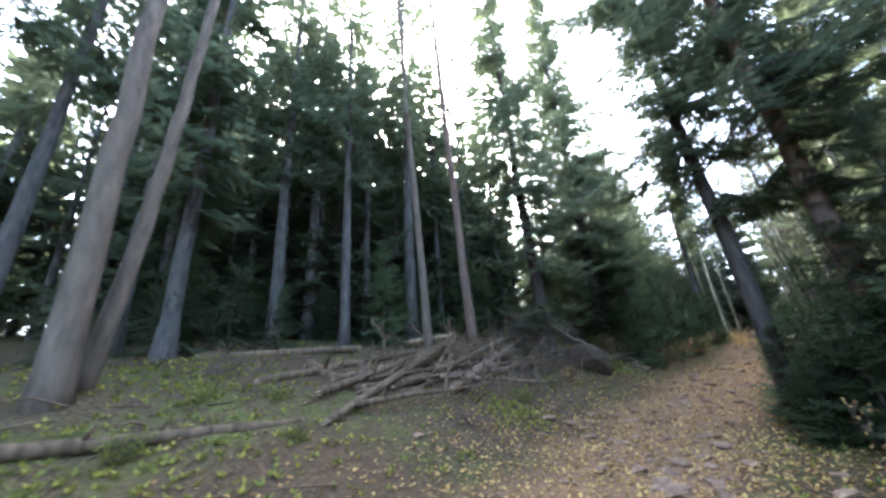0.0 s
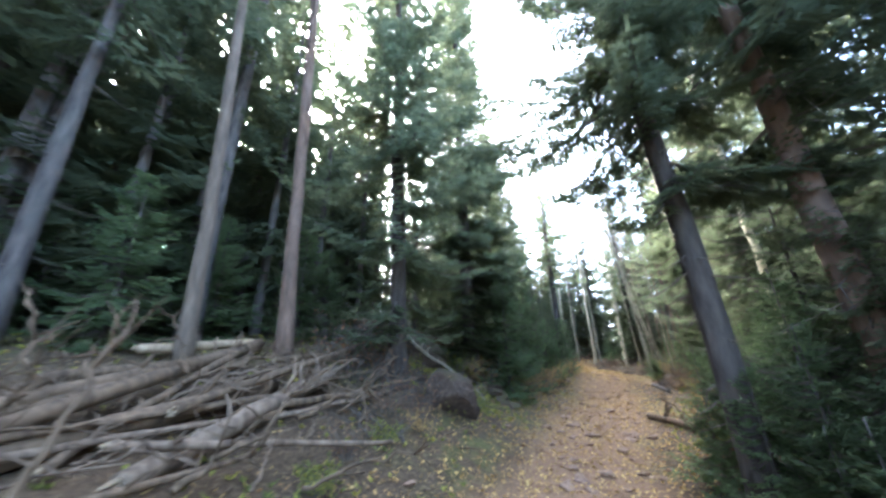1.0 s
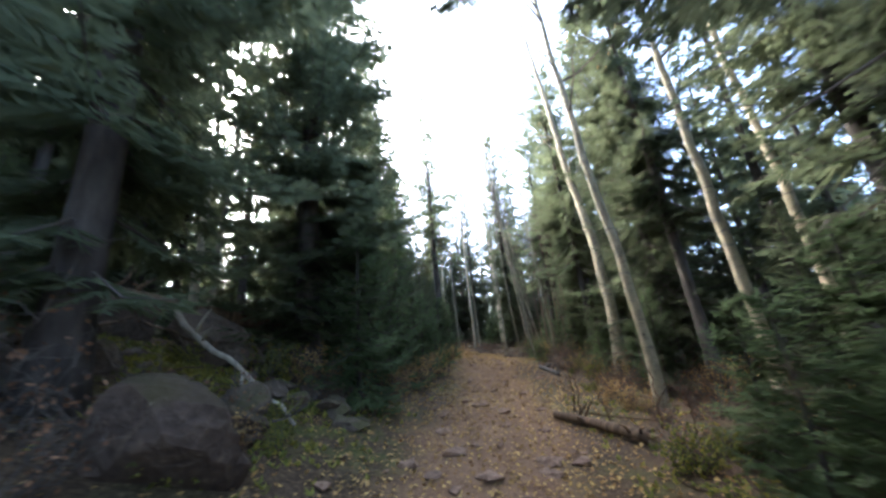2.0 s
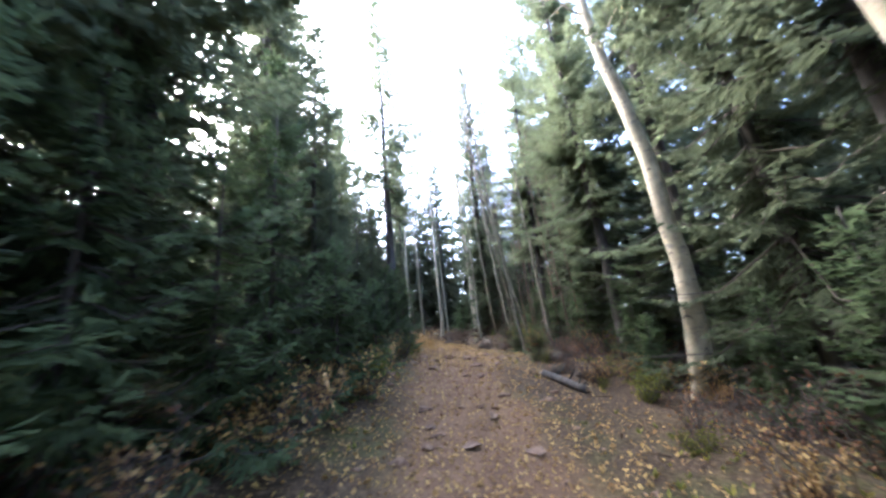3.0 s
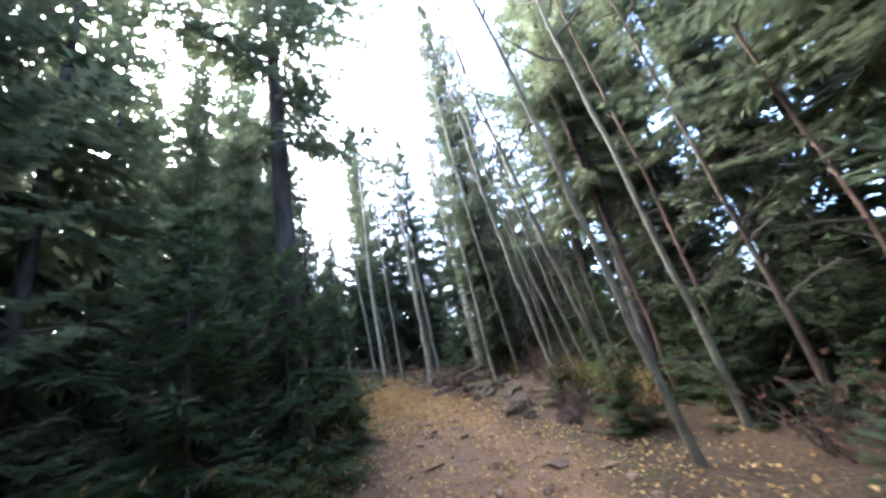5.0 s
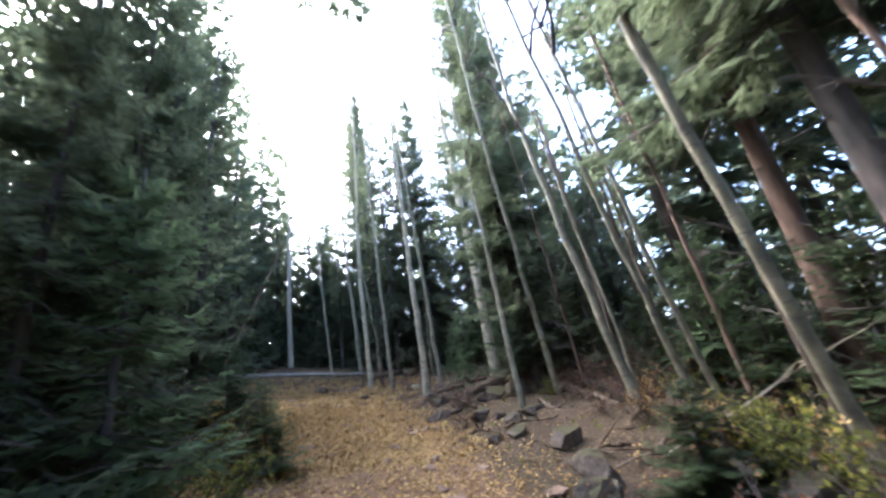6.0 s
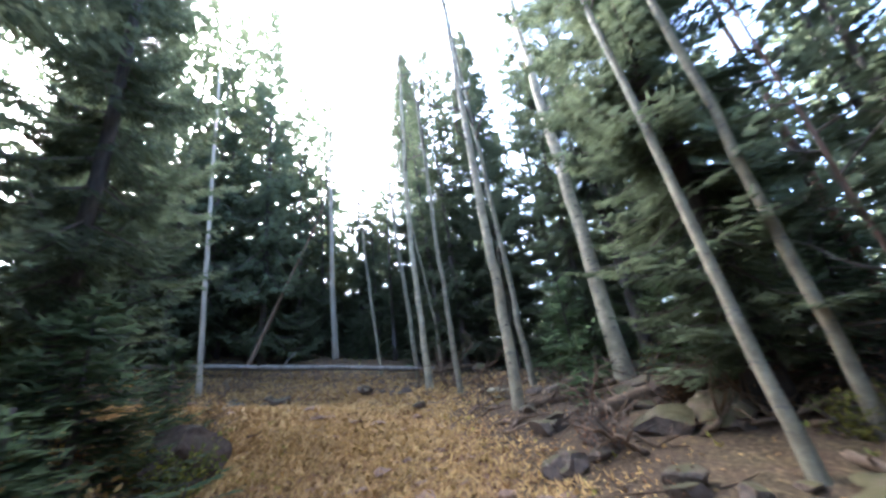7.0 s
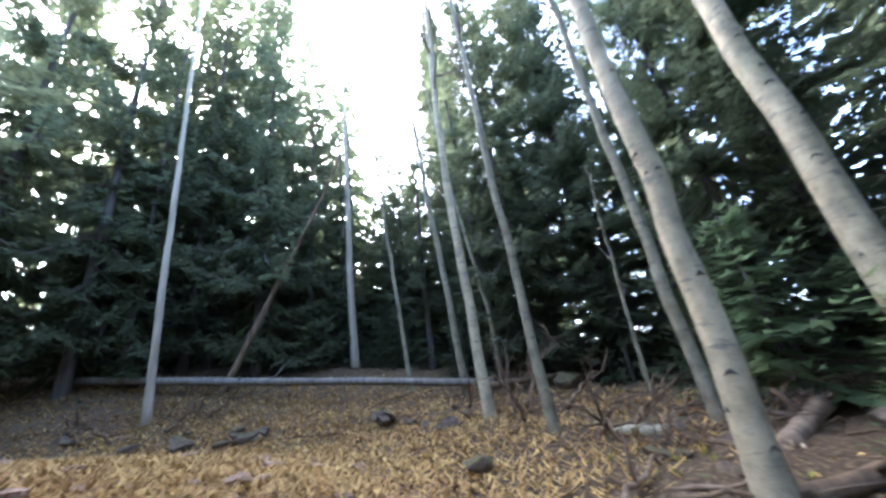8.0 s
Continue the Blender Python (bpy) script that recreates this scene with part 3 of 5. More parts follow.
def rock(x, y, size, seed, label, flat=0.65, sink=0.3, name="boulder", turn=0.0, long=1.2, group="rocks beside the trail"):
    rng = np.random.RandomState(seed)
    bm = bmesh.new()
    bmesh.ops.create_icosphere(bm, subdivisions=4 if size > 0.4 else 3 if size > 0.25 else 2, radius=1.0)
    cuts = [(unit(rng.randn(3)), 0.4 + 0.3 * rng.rand()) for _ in range(11)]
    for v in bm.verts:
        p = np.array(v.co)
        for d, c in cuts:
            over = p @ d - c
            if over > 0:
                p = p - d * over
        q = Vector(p * 1.7 + seed)
        p = p * (1 + 0.12 * noise.noise(q) + 0.06 * noise.noise(q * 2.3) + 0.04 * noise.noise(q * 5) + 0.025 * noise.noise(q * 11))
        v.co = p * (0.5 * size * long, 0.5 * size, 0.5 * size * flat)
    me = bpy.data.meshes.new("boulder")
    bm.to_mesh(me)
    bm.free()
    me.shade_smooth()
    me.set_sharp_from_angle(angle=radians(24))
    me.materials.append(ROCK)
    ob = new(name, me)
    half = 0.5 * size * flat * 0.8
    ob.matrix_basis = pose(x, y, ground_z(x, y) + half * (1 - 2 * sink), rng.randn() * 8, rng.randn() * 8, turn)
    return tagged(ob, label, "rock", group)


# ==== things along the trail ====
# Grey bare trunks by the start, on the left bank
dead_stem([(-4.02, 4.04, 0), (-4.03, 4.03, 4.5), (-4.08, 3.98, 8.9)], 0.33, 15, 21, "thick straight grey pine trunk with bare bark", BARK_GREY, "pine", limbs=26, limbs_from=0.55, length=1.2)
dead_stem([(-4.2, 4.55, 0), (-3.95, 4.6, 5.0), (-3.75, 4.7, 9.9)], 0.22, 13, 22, "slim leaning grey pine trunk with bare bark", BARK_GREY, "pine", limbs=22, limbs_from=0.5, length=1.0)
dead_stem([(-0.15, 9.36, 0), (-0.24, 9.34, 6.0), (-0.5, 9.26, 10.7)], 0.22, 18, 23, "pale grey pine trunk standing behind the log pile", BARK_GREY, "pine", limbs=26, limbs_from=0.45, length=0.9)
dead_stem([(1.12, 10.45, 0), (0.95, 10.4, 7.8), (0.72, 10.3, 12.9)], 0.28, 20, 24, "tall reddish-brown pine trunk with a high crown", BARK_RED, "pine", limbs=30, limbs_from=0.35, length=0.9)
spruce("slender", 3.19, 10.34, 17.0, 20, (-0.4, 0.1), 1.3, "", BARK_DARK)
for x, y, h, kind, turn in ((3.4, 16.8, 17.0, "mid_full", 20), (5.8, 17.0, 15.0, "mid_slim", 140), (1.8, 15.8, 18.0, "mid_slim", 260), (7.3, 17.2, 13.5, "mid_full", 310), (0.3, 13.6, 17.0, "mid_full", 80), (4.4, 18.6, 17.5, "mid_slim", 10)):
    spruce(kind, x, y, h, turn, (0, 0), 0.85)
spruce("spire", 6.15, 12.95, 19.5, 70, (-0.1, 0.1), 1.35, "tall narrow dense spruce behind the boulder bank")
spruce("old", 5.2, 5.45, 15.5, 10, (-0.9, 0.1), 1.0, "dark old spruce leaning over the trail edge", BARK_DARK)
spruce("old", 6.05, 4.65, 16.0, 140, (-0.9, 0.1), 1.1, "", BARK_RED)
for x, y, h, turn, fat in ((6.6, 5.5, 2.3, 0, 1.1), (7.2, 6.0, 2.0, 60, 1.1), (6.9, 4.8, 3.4, 120, 1.1), (5.5, 3.6, 2.4, 200, 1.1), (6.3, 3.4, 3.6, 30, 1.2), (7.8, 5.0, 4.5, 250, 1.1), (7.3, 3.7, 5.5, 310, 1.1), (5.2, 2.4, 2.6, 150, 1.1), (8.6, 3.2, 6.5, 10, 1.0), (8.4, 6.9, 1.6, 99, 1.1), (7.6, 6.4, 0.9, 45, 1.0), (6.9, 5.9, 1.5, 290, 1.2), (4.85, 4.1, 1.7, 20, 1.2), (5.05, 4.85, 1.8, 70, 0.9), (4.55, 4.45, 1.2, 160, 0.9), (5.8, 5.2, 2.4, 240, 1.0), (5.85, 6.0, 1.4, 33, 0.9), (4.6, 3.0, 2.0, 75, 1.1), (5.7, 4.3, 1.9, 210, 1.2)):
    spruce("young" if h < 3 else "full", x, y, h, turn, (0, 0), fat)
for x, y, h, turn, fat in ((5.45, 5.75, 1.7, 10, 0.8), (5.05, 5.3, 1.5, 130, 0.9), (5.95, 6.3, 1.6, 250, 0.8), (4.75, 4.75, 1.1, 80, 1.0)):
    spruce("young", x, y, h, turn, (0, 0), fat)
spruce("full", 5.9, 4.6, 4.6, 40, (0, 0), 0.75)
spruce("full", 6.6, 5.3, 4.4, 190, (0, 0), 0.75)
spruce("full", 5.7, 3.7, 5.0, 300, (0, 0), 0.75)
spruce("slender", 9.6, 5.4, 13.5, 250, (0, 0), 1.1)
spruce("broad", 9.8, 4.2, 14.0, 200, (0, 0), 0.95)
spruce("full", 8.9, 6.3, 2.6, 150)

# Aspens on the right after the bend
aspen([(10.3, 8.5, 0), (10.25, 8.48, 4.7), (10.15, 8.66, 6.6), (10.0, 8.78, 10.1)], 0.19, 14, 32, "slim white aspen with dark scars, bent near its foot")
aspen([(9.61, 6.89, 0), (9.61, 6.87, 4.16), (9.61, 6.9, 5.57), (9.61, 6.95, 7.93)], 0.16, 12.5, 33, "slim leafless aspen beside low spruce boughs")
aspen([(13.72, 10.6, 0), (13.7, 10.42, 4.71), (13.7, 10.54, 6.63), (13.71, 10.86, 9.42)], 0.31, 14, 34, "thick white aspen with dark scars by spruce boughs", scars=44)
aspen([(11.3, 6.2, 0), (11.3, 6.2, 6), (11.25, 6.3, 10)], 0.17, 13, 35, "thin leafless aspen deeper in the wood")
spruce("broad", 13.9, 9.2, 13.5, 30, (0.1, 0.2), 0.95)
spruce("tall", 12.6, 8.2, 14.0, 80)
spruce("full", 11.4, 8.7, 2.2, 220)
spruce("slender", 15.6, 10.6, 14.5, 120, (0, 0), 1.15)
spruce("slender", 17.0, 12.6, 14.0, 160, (0, 0), 1.2)
spruce("tall", 16.0, 12.3, 13.0, 260, (0, 0.3))
spruce("broad", 18.9, 14.2, 13.5, 60, (0, 0), 0.85)
spruce("tall", 19.75, 16.18, 14.5, 300, (0.1, -0.2), 0.95, "dark leaning spruce with a bare lower trunk")
spruce("tall", 21.75, 16.6, 15.5, 330, (0, -0.3), 1.05, "spruce with a reddish-brown trunk and high boughs", BARK_RED)
spruce("full", 20.3, 15.2, 9.0, 15)

# Left side of the trail after the bend: dense young and middle-aged spruces
for x, y, h, kind, turn in (
        (7.2, 12.4, 4.2, "young", 40), (7.5, 13.7, 9.5, "full", 90), (8.9, 13.9, 5.0, "young", 10),
        (9.3, 15.6, 12.0, "slender", 200), (10.6, 15.6, 4.4, "full", 120), (11.0, 17.1, 9.5, "full", 280), (12.2, 17.2, 4.9, "full", 33),
        (12.4, 19.2, 9.5, "mid_full", 77), (13.6, 18.6, 4.8, "full", 310), (14.35, 19.6, 4.9, "full", 25), (15.5, 19.9, 5.2, "full", 5), (15.9, 21.3, 7.0, "full", 60),
        (14.2, 21.5, 10.5, "slender", 222), (15.7, 24.1, 12.5, "mid_full", 30), (17.0, 26.4, 13.5, "broad", 66), (14.2, 26.4, 12.5, "slender", 190),
        (10.4, 17.9, 14.0, "slender", 300), (9.6, 17.0, 13.0, "mid_slim", 130), (11.5, 20.2, 13.0, "mid_slim", 70), (13.0, 20.6, 9.5, "mid_full", 20), (15.3, 22.4, 10.0, "mid_full", 115), (17.3, 24.7, 12.0, "slender", 255)):
    spruce(kind, x, y, h, turn, (0, 0), 0.68 if terrain(x, y)[1][0] > -3.0 else 0.88)
spruce("full", 16.35, 22.6, 9.6, 140, (0, 0), 0.62)
spruce("young", 17.65, 22.35, 1.2, 60, (0, 0), 1.3, "small bright green spruce standing at the trail edge")
spruce("sparse", 14.85, 19.15, 15.2, 45, (0, 0), 1.2, "tall lone spruce rising over the younger trees")
spruce("young", 17.6, 23.9, 1.7, 100, (0, 0), 1.5, "low young spruce bush at the trail edge")
spruce("young", 18.1, 25.3, 1.35, 20)
spruce("young", 16.9, 24.6, 1.4, 200, (0, 0), 1.4)

# Aspens along the second stretch
SLIM = "slim leafless aspen with greenish-grey bark"
aspen([(19.6, 16.87, 0), (19.02, 17.03, 6.0), (18.2, 17.28, 10.0)], 0.11, 11, 41, SLIM, limbs=10)
aspen([(16.75, 15.4, 0), (16.6, 15.62, 6.0), (16.45, 15.98, 10.0)], 0.085, 12, 42, "slim pale aspen leaning over the trail edge")
aspen([(17.75, 15.05, 0), (17.7, 15.15, 6.0), (17.68, 15.3, 9.6)], 0.085, 12.5, 43, SLIM)
aspen([(21.25, 18.82, 0), (21.22, 19.11, 6.0), (21.2, 19.5, 10.0)], 0.13, 12.5, 44, SLIM)
aspen([(20.8, 18.02, 0), (20.3, 18.2, 6.0), (19.65, 18.4, 10.0)], 0.08, 12.5, 45, SLIM)
aspen([(21.05, 17.85, 0), (20.5, 18.0, 6.0), (20.0, 18.2, 10.0)], 0.075, 12, 145, SLIM)
aspen([(21.42, 18.86, 0), (21.44, 18.91, 5.41), (21.43, 19.07, 6.74)], 0.06, 8, 46, "thin leafless aspen stem growing beside a thicker one", limbs=8)
aspen([(21.95, 21.2, 0), (22.15, 21.37, 6.0), (22.5, 21.7, 10.0)], 0.115, 13.5, 47, SLIM)
aspen([(22.8, 20.86, 0), (22.65, 20.9, 6.0), (22.43, 20.96, 10.0)], 0.115, 14.5, 48, SLIM)
aspen([(25.5, 24.34, 0), (25.5, 24.38, 6.0), (25.45, 24.44, 10.0)], 0.34, 16, 49, "thick cream-white aspen with black eye-shaped scars", scars=40)
aspen([(22.92, 24.95, 0), (22.95, 24.86, 5.9), (22.9, 24.84, 7.1), (22.85, 24.82, 8.9)], 0.20, 12.5, 50, "thick pale aspen with scarred bark at the rocks", scars=40)
aspen([(24.4, 25.8, 0), (24.33, 25.8, 5.87), (24.25, 25.8, 8.08), (23.95, 25.7, 11.17)], 0.14, 13.5, 51, "slim crooked aspen leaning beside a thick one")
aspen([(23.47, 27.17, 0), (23.44, 27.21, 6.26), (23.38, 27.26, 8.16), (23.35, 27.29, 12.65)], 0.13, 14, 52, SLIM)
aspen([(23.45, 28.39, 0), (23.42, 28.41, 6.97), (23.4, 28.43, 10.55), (23.49, 28.36, 13.66)], 0.17, 15, 53, SLIM)
aspen([(24.24, 30.17, 0), (24.17, 30.22, 7.6), (23.95, 30.36, 12.02)], 0.15, 14, 54, SLIM)
aspen([(23.57, 31.28, 0), (23.44, 31.34, 7.38), (23.27, 31.41, 9.68)], 0.10, 10.5, 55, "thin crooked leafless aspen stem", limbs=8)
aspen([(24.8, 29.65, 0), (24.8, 29.65, 6.92), (24.61, 29.79, 8.58)], 0.09, 9.5, 56, "thin crooked leafless aspen stem", limbs=8)
aspen([(25.07, 26.8, 0), (25.07, 26.79, 5.73), (25.11, 26.73, 7.03)], 0.07, 3.6, 57, "dead thin aspen stem snapped off half way up", limbs=5)
dead_stem([(18.77, 33.02, 0), (18.63, 33.0, 9.42), (18.44, 32.97, 16.45)], 0.15, 12.3, 58, "straight bare pale pole of a dead tree", PALEWOOD, limbs=3, limbs_from=0.6, length=0.4, top=0.5)
dead_stem([(23.5, 35.2, 0), (23.4, 35.0, 9.0), (23.35, 34.9, 15)], 0.24, 13.5, 59, "tall dead white trunk with patchy peeling bark", PALEWOOD, limbs=22, limbs_from=0.4, length=1.2)
dead_stem([(19.95, 33.83, 0), (22.47, 33.4, 12.23)], 0.16, 7.2, 60, "dead grey trunk leaning against other trees", DEADWOOD, limbs=5, limbs_from=0.3, length=0.5)

# Spruces along the second stretch and ahead
for x, y, h, kind, turn, fat in (
        (27.3, 28.7, 15.0, "spire", 50, 1.5), (27.4, 33.8, 18.0, "spire", 90, 1.4), (24.0, 38.2, 17.0, "mid_full", 160, 0.7),
        (20.7, 35.0, 18.6, "full", 210, 0.8), (25.8, 29.6, 14.2, "full", 250, 0.85), (27.3, 25.9, 13.5, "broad", 300, 0.8), (27.5, 23.1, 20.0, "slender", 15, 1.0),
        (25.0, 19.9, 7.0, "mid_slim", 45, 1.2), (23.6, 18.0, 13.0, "mid_slim", 130, 1.3), (22.9, 19.9, 5.5, "mid_slim", 330, 0.9), (18.9, 36.2, 17.5, "full", 111, 0.8), (16.8, 35.4, 18.5, "full", 20, 0.85),
        (15.0, 34.9, 18.0, "full", 75, 0.85), (13.6, 31.0, 17.0, "mid_full", 310, 0.75), (22.4, 36.6, 15.5, "full", 35, 0.7), (25.9, 36.0, 11.0, "full", 205, 0.8), (12.2, 29.2, 12.0, "broad", 0, 0.8), (19.9, 38.0, 20.5, "mid_slim", 70, 1.3), (17.9, 37.6, 20.0, "mid_slim", 0, 1.3), (22.0, 39.0, 14.0, "mid_slim", 220, 1.3), (26.3, 38.6, 12.0, "mid_slim", 120, 1.3), (14.4, 36.8, 17.0, "mid_slim", 10, 1.4), (28.5, 31.5, 16.0, "mid_slim", 10, 1.4), (27.5, 24.7, 16.0, "tall", 99, 0.9),
        (23.0, 16.2, 11.0, "mid_full", 15, 0.8), (25.2, 17.3, 12.0, "mid_slim", 140, 1.3), (27.6, 17.2, 13.0, "mid_full", 200, 0.8), (24.4, 15.2, 12.0, "mid_slim", 250, 1.3), (29.4, 16.0, 13.0, "mid_full", 300, 0.9),
        (21.1, 38.2, 22.6, "mid_full", 145, 0.78), (23.5, 39.3, 20.5, "mid_full", 215, 0.78), (19.4, 37.2, 18.9, "mid_full", 80, 0.78), (29.9, 37.3, 22.5, "spire", 30, 1.4), (17.8, 35.5, 15.0, "mid_full", 350, 0.78), (25.3, 40.9, 24.0, "mid_full", 250, 0.78), (22.7, 40.9, 21.5, "mid_full", 20, 0.8)):
    spruce(kind, x, y, h, turn, (0, 0), fat)


spruce("spire", 23.6, 21.7, 18.0, 10, (0, 0), 1.15, "dense dark spruce standing behind slim aspens", BARK_DARK)


# Forest behind, on both sides of the trail
def distant_woods(rows):
    """The trees too far off to tell apart, joined into one."""
    kinds = {}
    for kind in sorted({row[0] for row in rows}):
        hh, low, reach, seed, gap, step, fan, top, ragged, dead, blade = SPRUCE_KINDS[kind]
        trunk, limbs, crown = spruce_shells(hh, low, reach, seed, gap, step, fan, top, ragged, dead, blade)
        kinds[kind] = (np.concatenate(trunk.v), trunk.f, np.concatenate(crown.v), np.array(crown.f), hh)
    verts, faces, slots, n = [], [], [], 0
    for kind, x, y, h, turn, fat in rows:
        tv, tf, cv, cf, hh = kinds[kind]
        size = h / hh
        wide = size ** 0.75 * fat
        c, s = math.cos(turn) * wide, math.sin(turn) * wide
        for v, f, slot in ((tv, tf, 0), (cv, cf, 1)):
            verts.append(np.column_stack([x + v[:, 0] * c - v[:, 1] * s, y + v[:, 0] * s + v[:, 1] * c, ground_z(x, y) + v[:, 2] * size]))
            faces += [tuple(i + n for i in q) for q in f] if slot == 0 else (f + n).tolist()
            slots += [slot] * len(f)
            n += len(v)
    me = bpy.data.meshes.new("distant_spruces")
    me.from_pydata(np.concatenate(verts).tolist(), [], faces)
    me.materials.append(BARK_SPRUCE)
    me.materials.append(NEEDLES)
    me.polygons.foreach_set("material_index", slots)
    ob = new("distant_spruces", me)
    tagged(ob, "dense dark green spruce woods behind the nearer trees", "woods", kind="stuff")


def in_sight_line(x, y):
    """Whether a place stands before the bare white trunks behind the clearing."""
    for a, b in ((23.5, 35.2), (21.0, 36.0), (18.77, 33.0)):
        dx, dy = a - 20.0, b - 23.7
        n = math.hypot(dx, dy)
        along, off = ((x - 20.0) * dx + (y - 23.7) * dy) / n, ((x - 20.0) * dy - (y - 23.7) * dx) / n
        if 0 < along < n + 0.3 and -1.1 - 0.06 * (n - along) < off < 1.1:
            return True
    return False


def forest():
    rng = np.random.RandomState(5)
    taken = [(o.matrix_basis.translation.x, o.matrix_basis.translation.y) for o in scene.objects
             if o.parent is None and o.name.split(".")[0] in ("spruce", "aspen", "pine", "dead_tree")]
    near_count = far_count = 0
    far_off = []
    for _ in range(9000):
        x, y = rng.uniform(-36, 60), rng.uniform(-18, 78)
        lat = float(terrain(x, y)[1][0])
        if -4.3 < lat < 5.0 or not -40 < lat < 40 or y < -8 or in_sight_line(x, y):
            continue
        if 0.5 < x < 5.4 and 8.5 < y < 15.5:
            continue
        if lat > -6.5 and lat < 0 and x + y < 13:
            continue
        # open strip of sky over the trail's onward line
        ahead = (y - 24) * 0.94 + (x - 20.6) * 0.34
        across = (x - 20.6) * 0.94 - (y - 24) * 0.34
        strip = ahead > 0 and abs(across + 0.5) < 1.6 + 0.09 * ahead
        near, single = abs(lat) < 9.5, abs(lat) < 7.0
        gap = 1.75 if near else 2.3
        if (near and near_count >= 115) or (not near and far_count >= 165):
            continue
        if any((x - a) ** 2 + (y - b) ** 2 < gap * gap for a, b in taken):
            continue
        h = rng.uniform(10.5, 15.5)
        if 22 < x < 32 and 19.0 < y < 21.2:
            h = rng.uniform(6.0, 8.5)
        if lat < 0 and x + y < 13:
            h = rng.uniform(14.0, 20.0)
        if lat < 0 and 13 < x + y < 45 and x > 6:
            h = rng.uniform(8.0, 10.5) if lat > -9 else rng.uniform(9.5, 12.5)
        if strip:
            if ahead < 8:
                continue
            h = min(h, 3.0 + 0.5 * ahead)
        kind = rng.choice(["mid_full", "mid_tall", "mid_slim", "mid_slim"]) if near else rng.choice(["far_full", "far_tall"])
        if near and lat < 0 and x + y < 13:
            kind = rng.choice(["mid_tall", "sparse", "sparse", "sparse", "sparse"])
        if single:
            spruce(kind, x, y, h, rng.uniform(0, 360), (rng.randn() * 0.25, rng.randn() * 0.25), rng.uniform(0.9, 1.2))
        else:
            far_off.append((kind, x, y, h, rng.uniform(0, 6.28), rng.uniform(0.9, 1.25)))
        taken.append((x, y))
        near_count, far_count = near_count + near, far_count + (not near)
    return far_off


FAR_OFF = forest()


def understorey():
    """Middle-sized spruces that close the wood behind the long log and behind the log pile."""
    rng = np.random.RandomState(14)
    taken = [(o.matrix_basis.translation.x, o.matrix_basis.translation.y) for o in scene.objects
             if o.parent is None and o.name.split(".")[0] in ("spruce", "aspen", "pine", "dead_tree")]
    count = 0
    for _ in range(3000):
        if rng.rand() < 0.6:
            u, deep = rng.rand(), 1.3 + 9.0 * rng.rand()
            deep += 3.5 if 0.3 < u < 0.85 else 0.0
            x, y, h = 12.0 + 15.0 * u + deep * 0.55, 39.5 - 9.5 * u + deep * 0.8, rng.uniform(5.0, 9.5)
        else:
            x, y, h = rng.uniform(-16, 4), rng.uniform(10.5, 24), rng.uniform(11, 18)
            if terrain(x, y)[1][0] > -7.5:
                continue
        if abs(float(terrain(x, y)[1][0])) < 3.6 or in_sight_line(x, y) or any((x - a) ** 2 + (y - b) ** 2 < 1.1 for a, b in taken):
            continue
        FAR_OFF.append(("far_full" if h < 10 else "mid_slim", x, y, h, rng.uniform(0, 6.28), rng.uniform(0.95, 1.3)))
        taken.append((x, y))
        count += 1
        if count >= 150:
            break


understorey()
rng_side = np.random.RandomState(44)
for x0, y0, wide, deep, n in ((31.0, 26.0, 2.4, 5.0, 16), (21.0, 8.0, 3.2, 3.0, 16)):
    for k in range(n):
        x, y = x0 + wide * rng_side.uniform(-1, 1), y0 + deep * rng_side.uniform(-1, 1)
        FAR_OFF.append(("far_full", x, y, rng_side.uniform(5.5, 9.5), rng_side.uniform(0, 6.28), rng_side.uniform(0.9, 1.2)))


# Young spruces at the trail's edge and under the trees
for x, y, h, turn in ((12.0, 16.2, 2.0, 20), (10.1, 14.5, 2.4, 80), (13.3, 17.5, 2.6, 130), (14.5, 18.6, 2.8, 200), (15.9, 19.9, 2.8, 260), (6.5, 11.5, 3.0, 310), (8.1, 13.0, 2.8, 350),
                      (8.6, 6.0, 1.6, 15), (11.9, 8.9, 2.2, 145), (15.0, 10.0, 2.6, 215), (12.7, 9.6, 1.6, 285), (15.0, 11.7, 1.7, 25), (15.9, 12.0, 2.3, 95), (16.6, 13.3, 2.4, 165), (17.7, 13.9, 2.2, 235), (14.3, 11.3, 1.2, 300)):
    spruce("young", x, y, h, turn)


def undergrowth():
    rng = np.random.RandomState(31)
    taken = [(o.matrix_basis.translation.x, o.matrix_basis.translation.y) for o in scene.objects
             if o.parent is None and o.name.split(".")[0] in ("spruce", "aspen", "pine", "dead_tree", "boulder")]
    count = 0
    for _ in range(4000):
        x, y = rng.uniform(-8, 31), rng.uniform(-2, 40)
        lat = float(terrain(x, y)[1][0])
        heap = -4.5 < x < 3.4 and 2.0 < y < 11.0
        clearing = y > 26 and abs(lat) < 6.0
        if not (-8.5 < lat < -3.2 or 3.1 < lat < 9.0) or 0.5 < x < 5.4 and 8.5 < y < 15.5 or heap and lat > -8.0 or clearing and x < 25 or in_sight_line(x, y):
            continue
        if any((x - a) ** 2 + (y - b) ** 2 < 1.0 for a, b in taken):
            continue
        h, turn, fat = rng.uniform(1.0, 2.8), rng.uniform(0, 360), rng.uniform(0.9, 1.2)
        if abs(lat) < 5.0:
            spruce("bush", x, y, h, turn, (0, 0), fat)
        else:
            FAR_OFF.append(("bush", x, y, h, radians(turn), fat))
        taken.append((x, y))
        count += 1
        if count >= 120:
            break


undergrowth()
distant_woods(FAR_OFF)


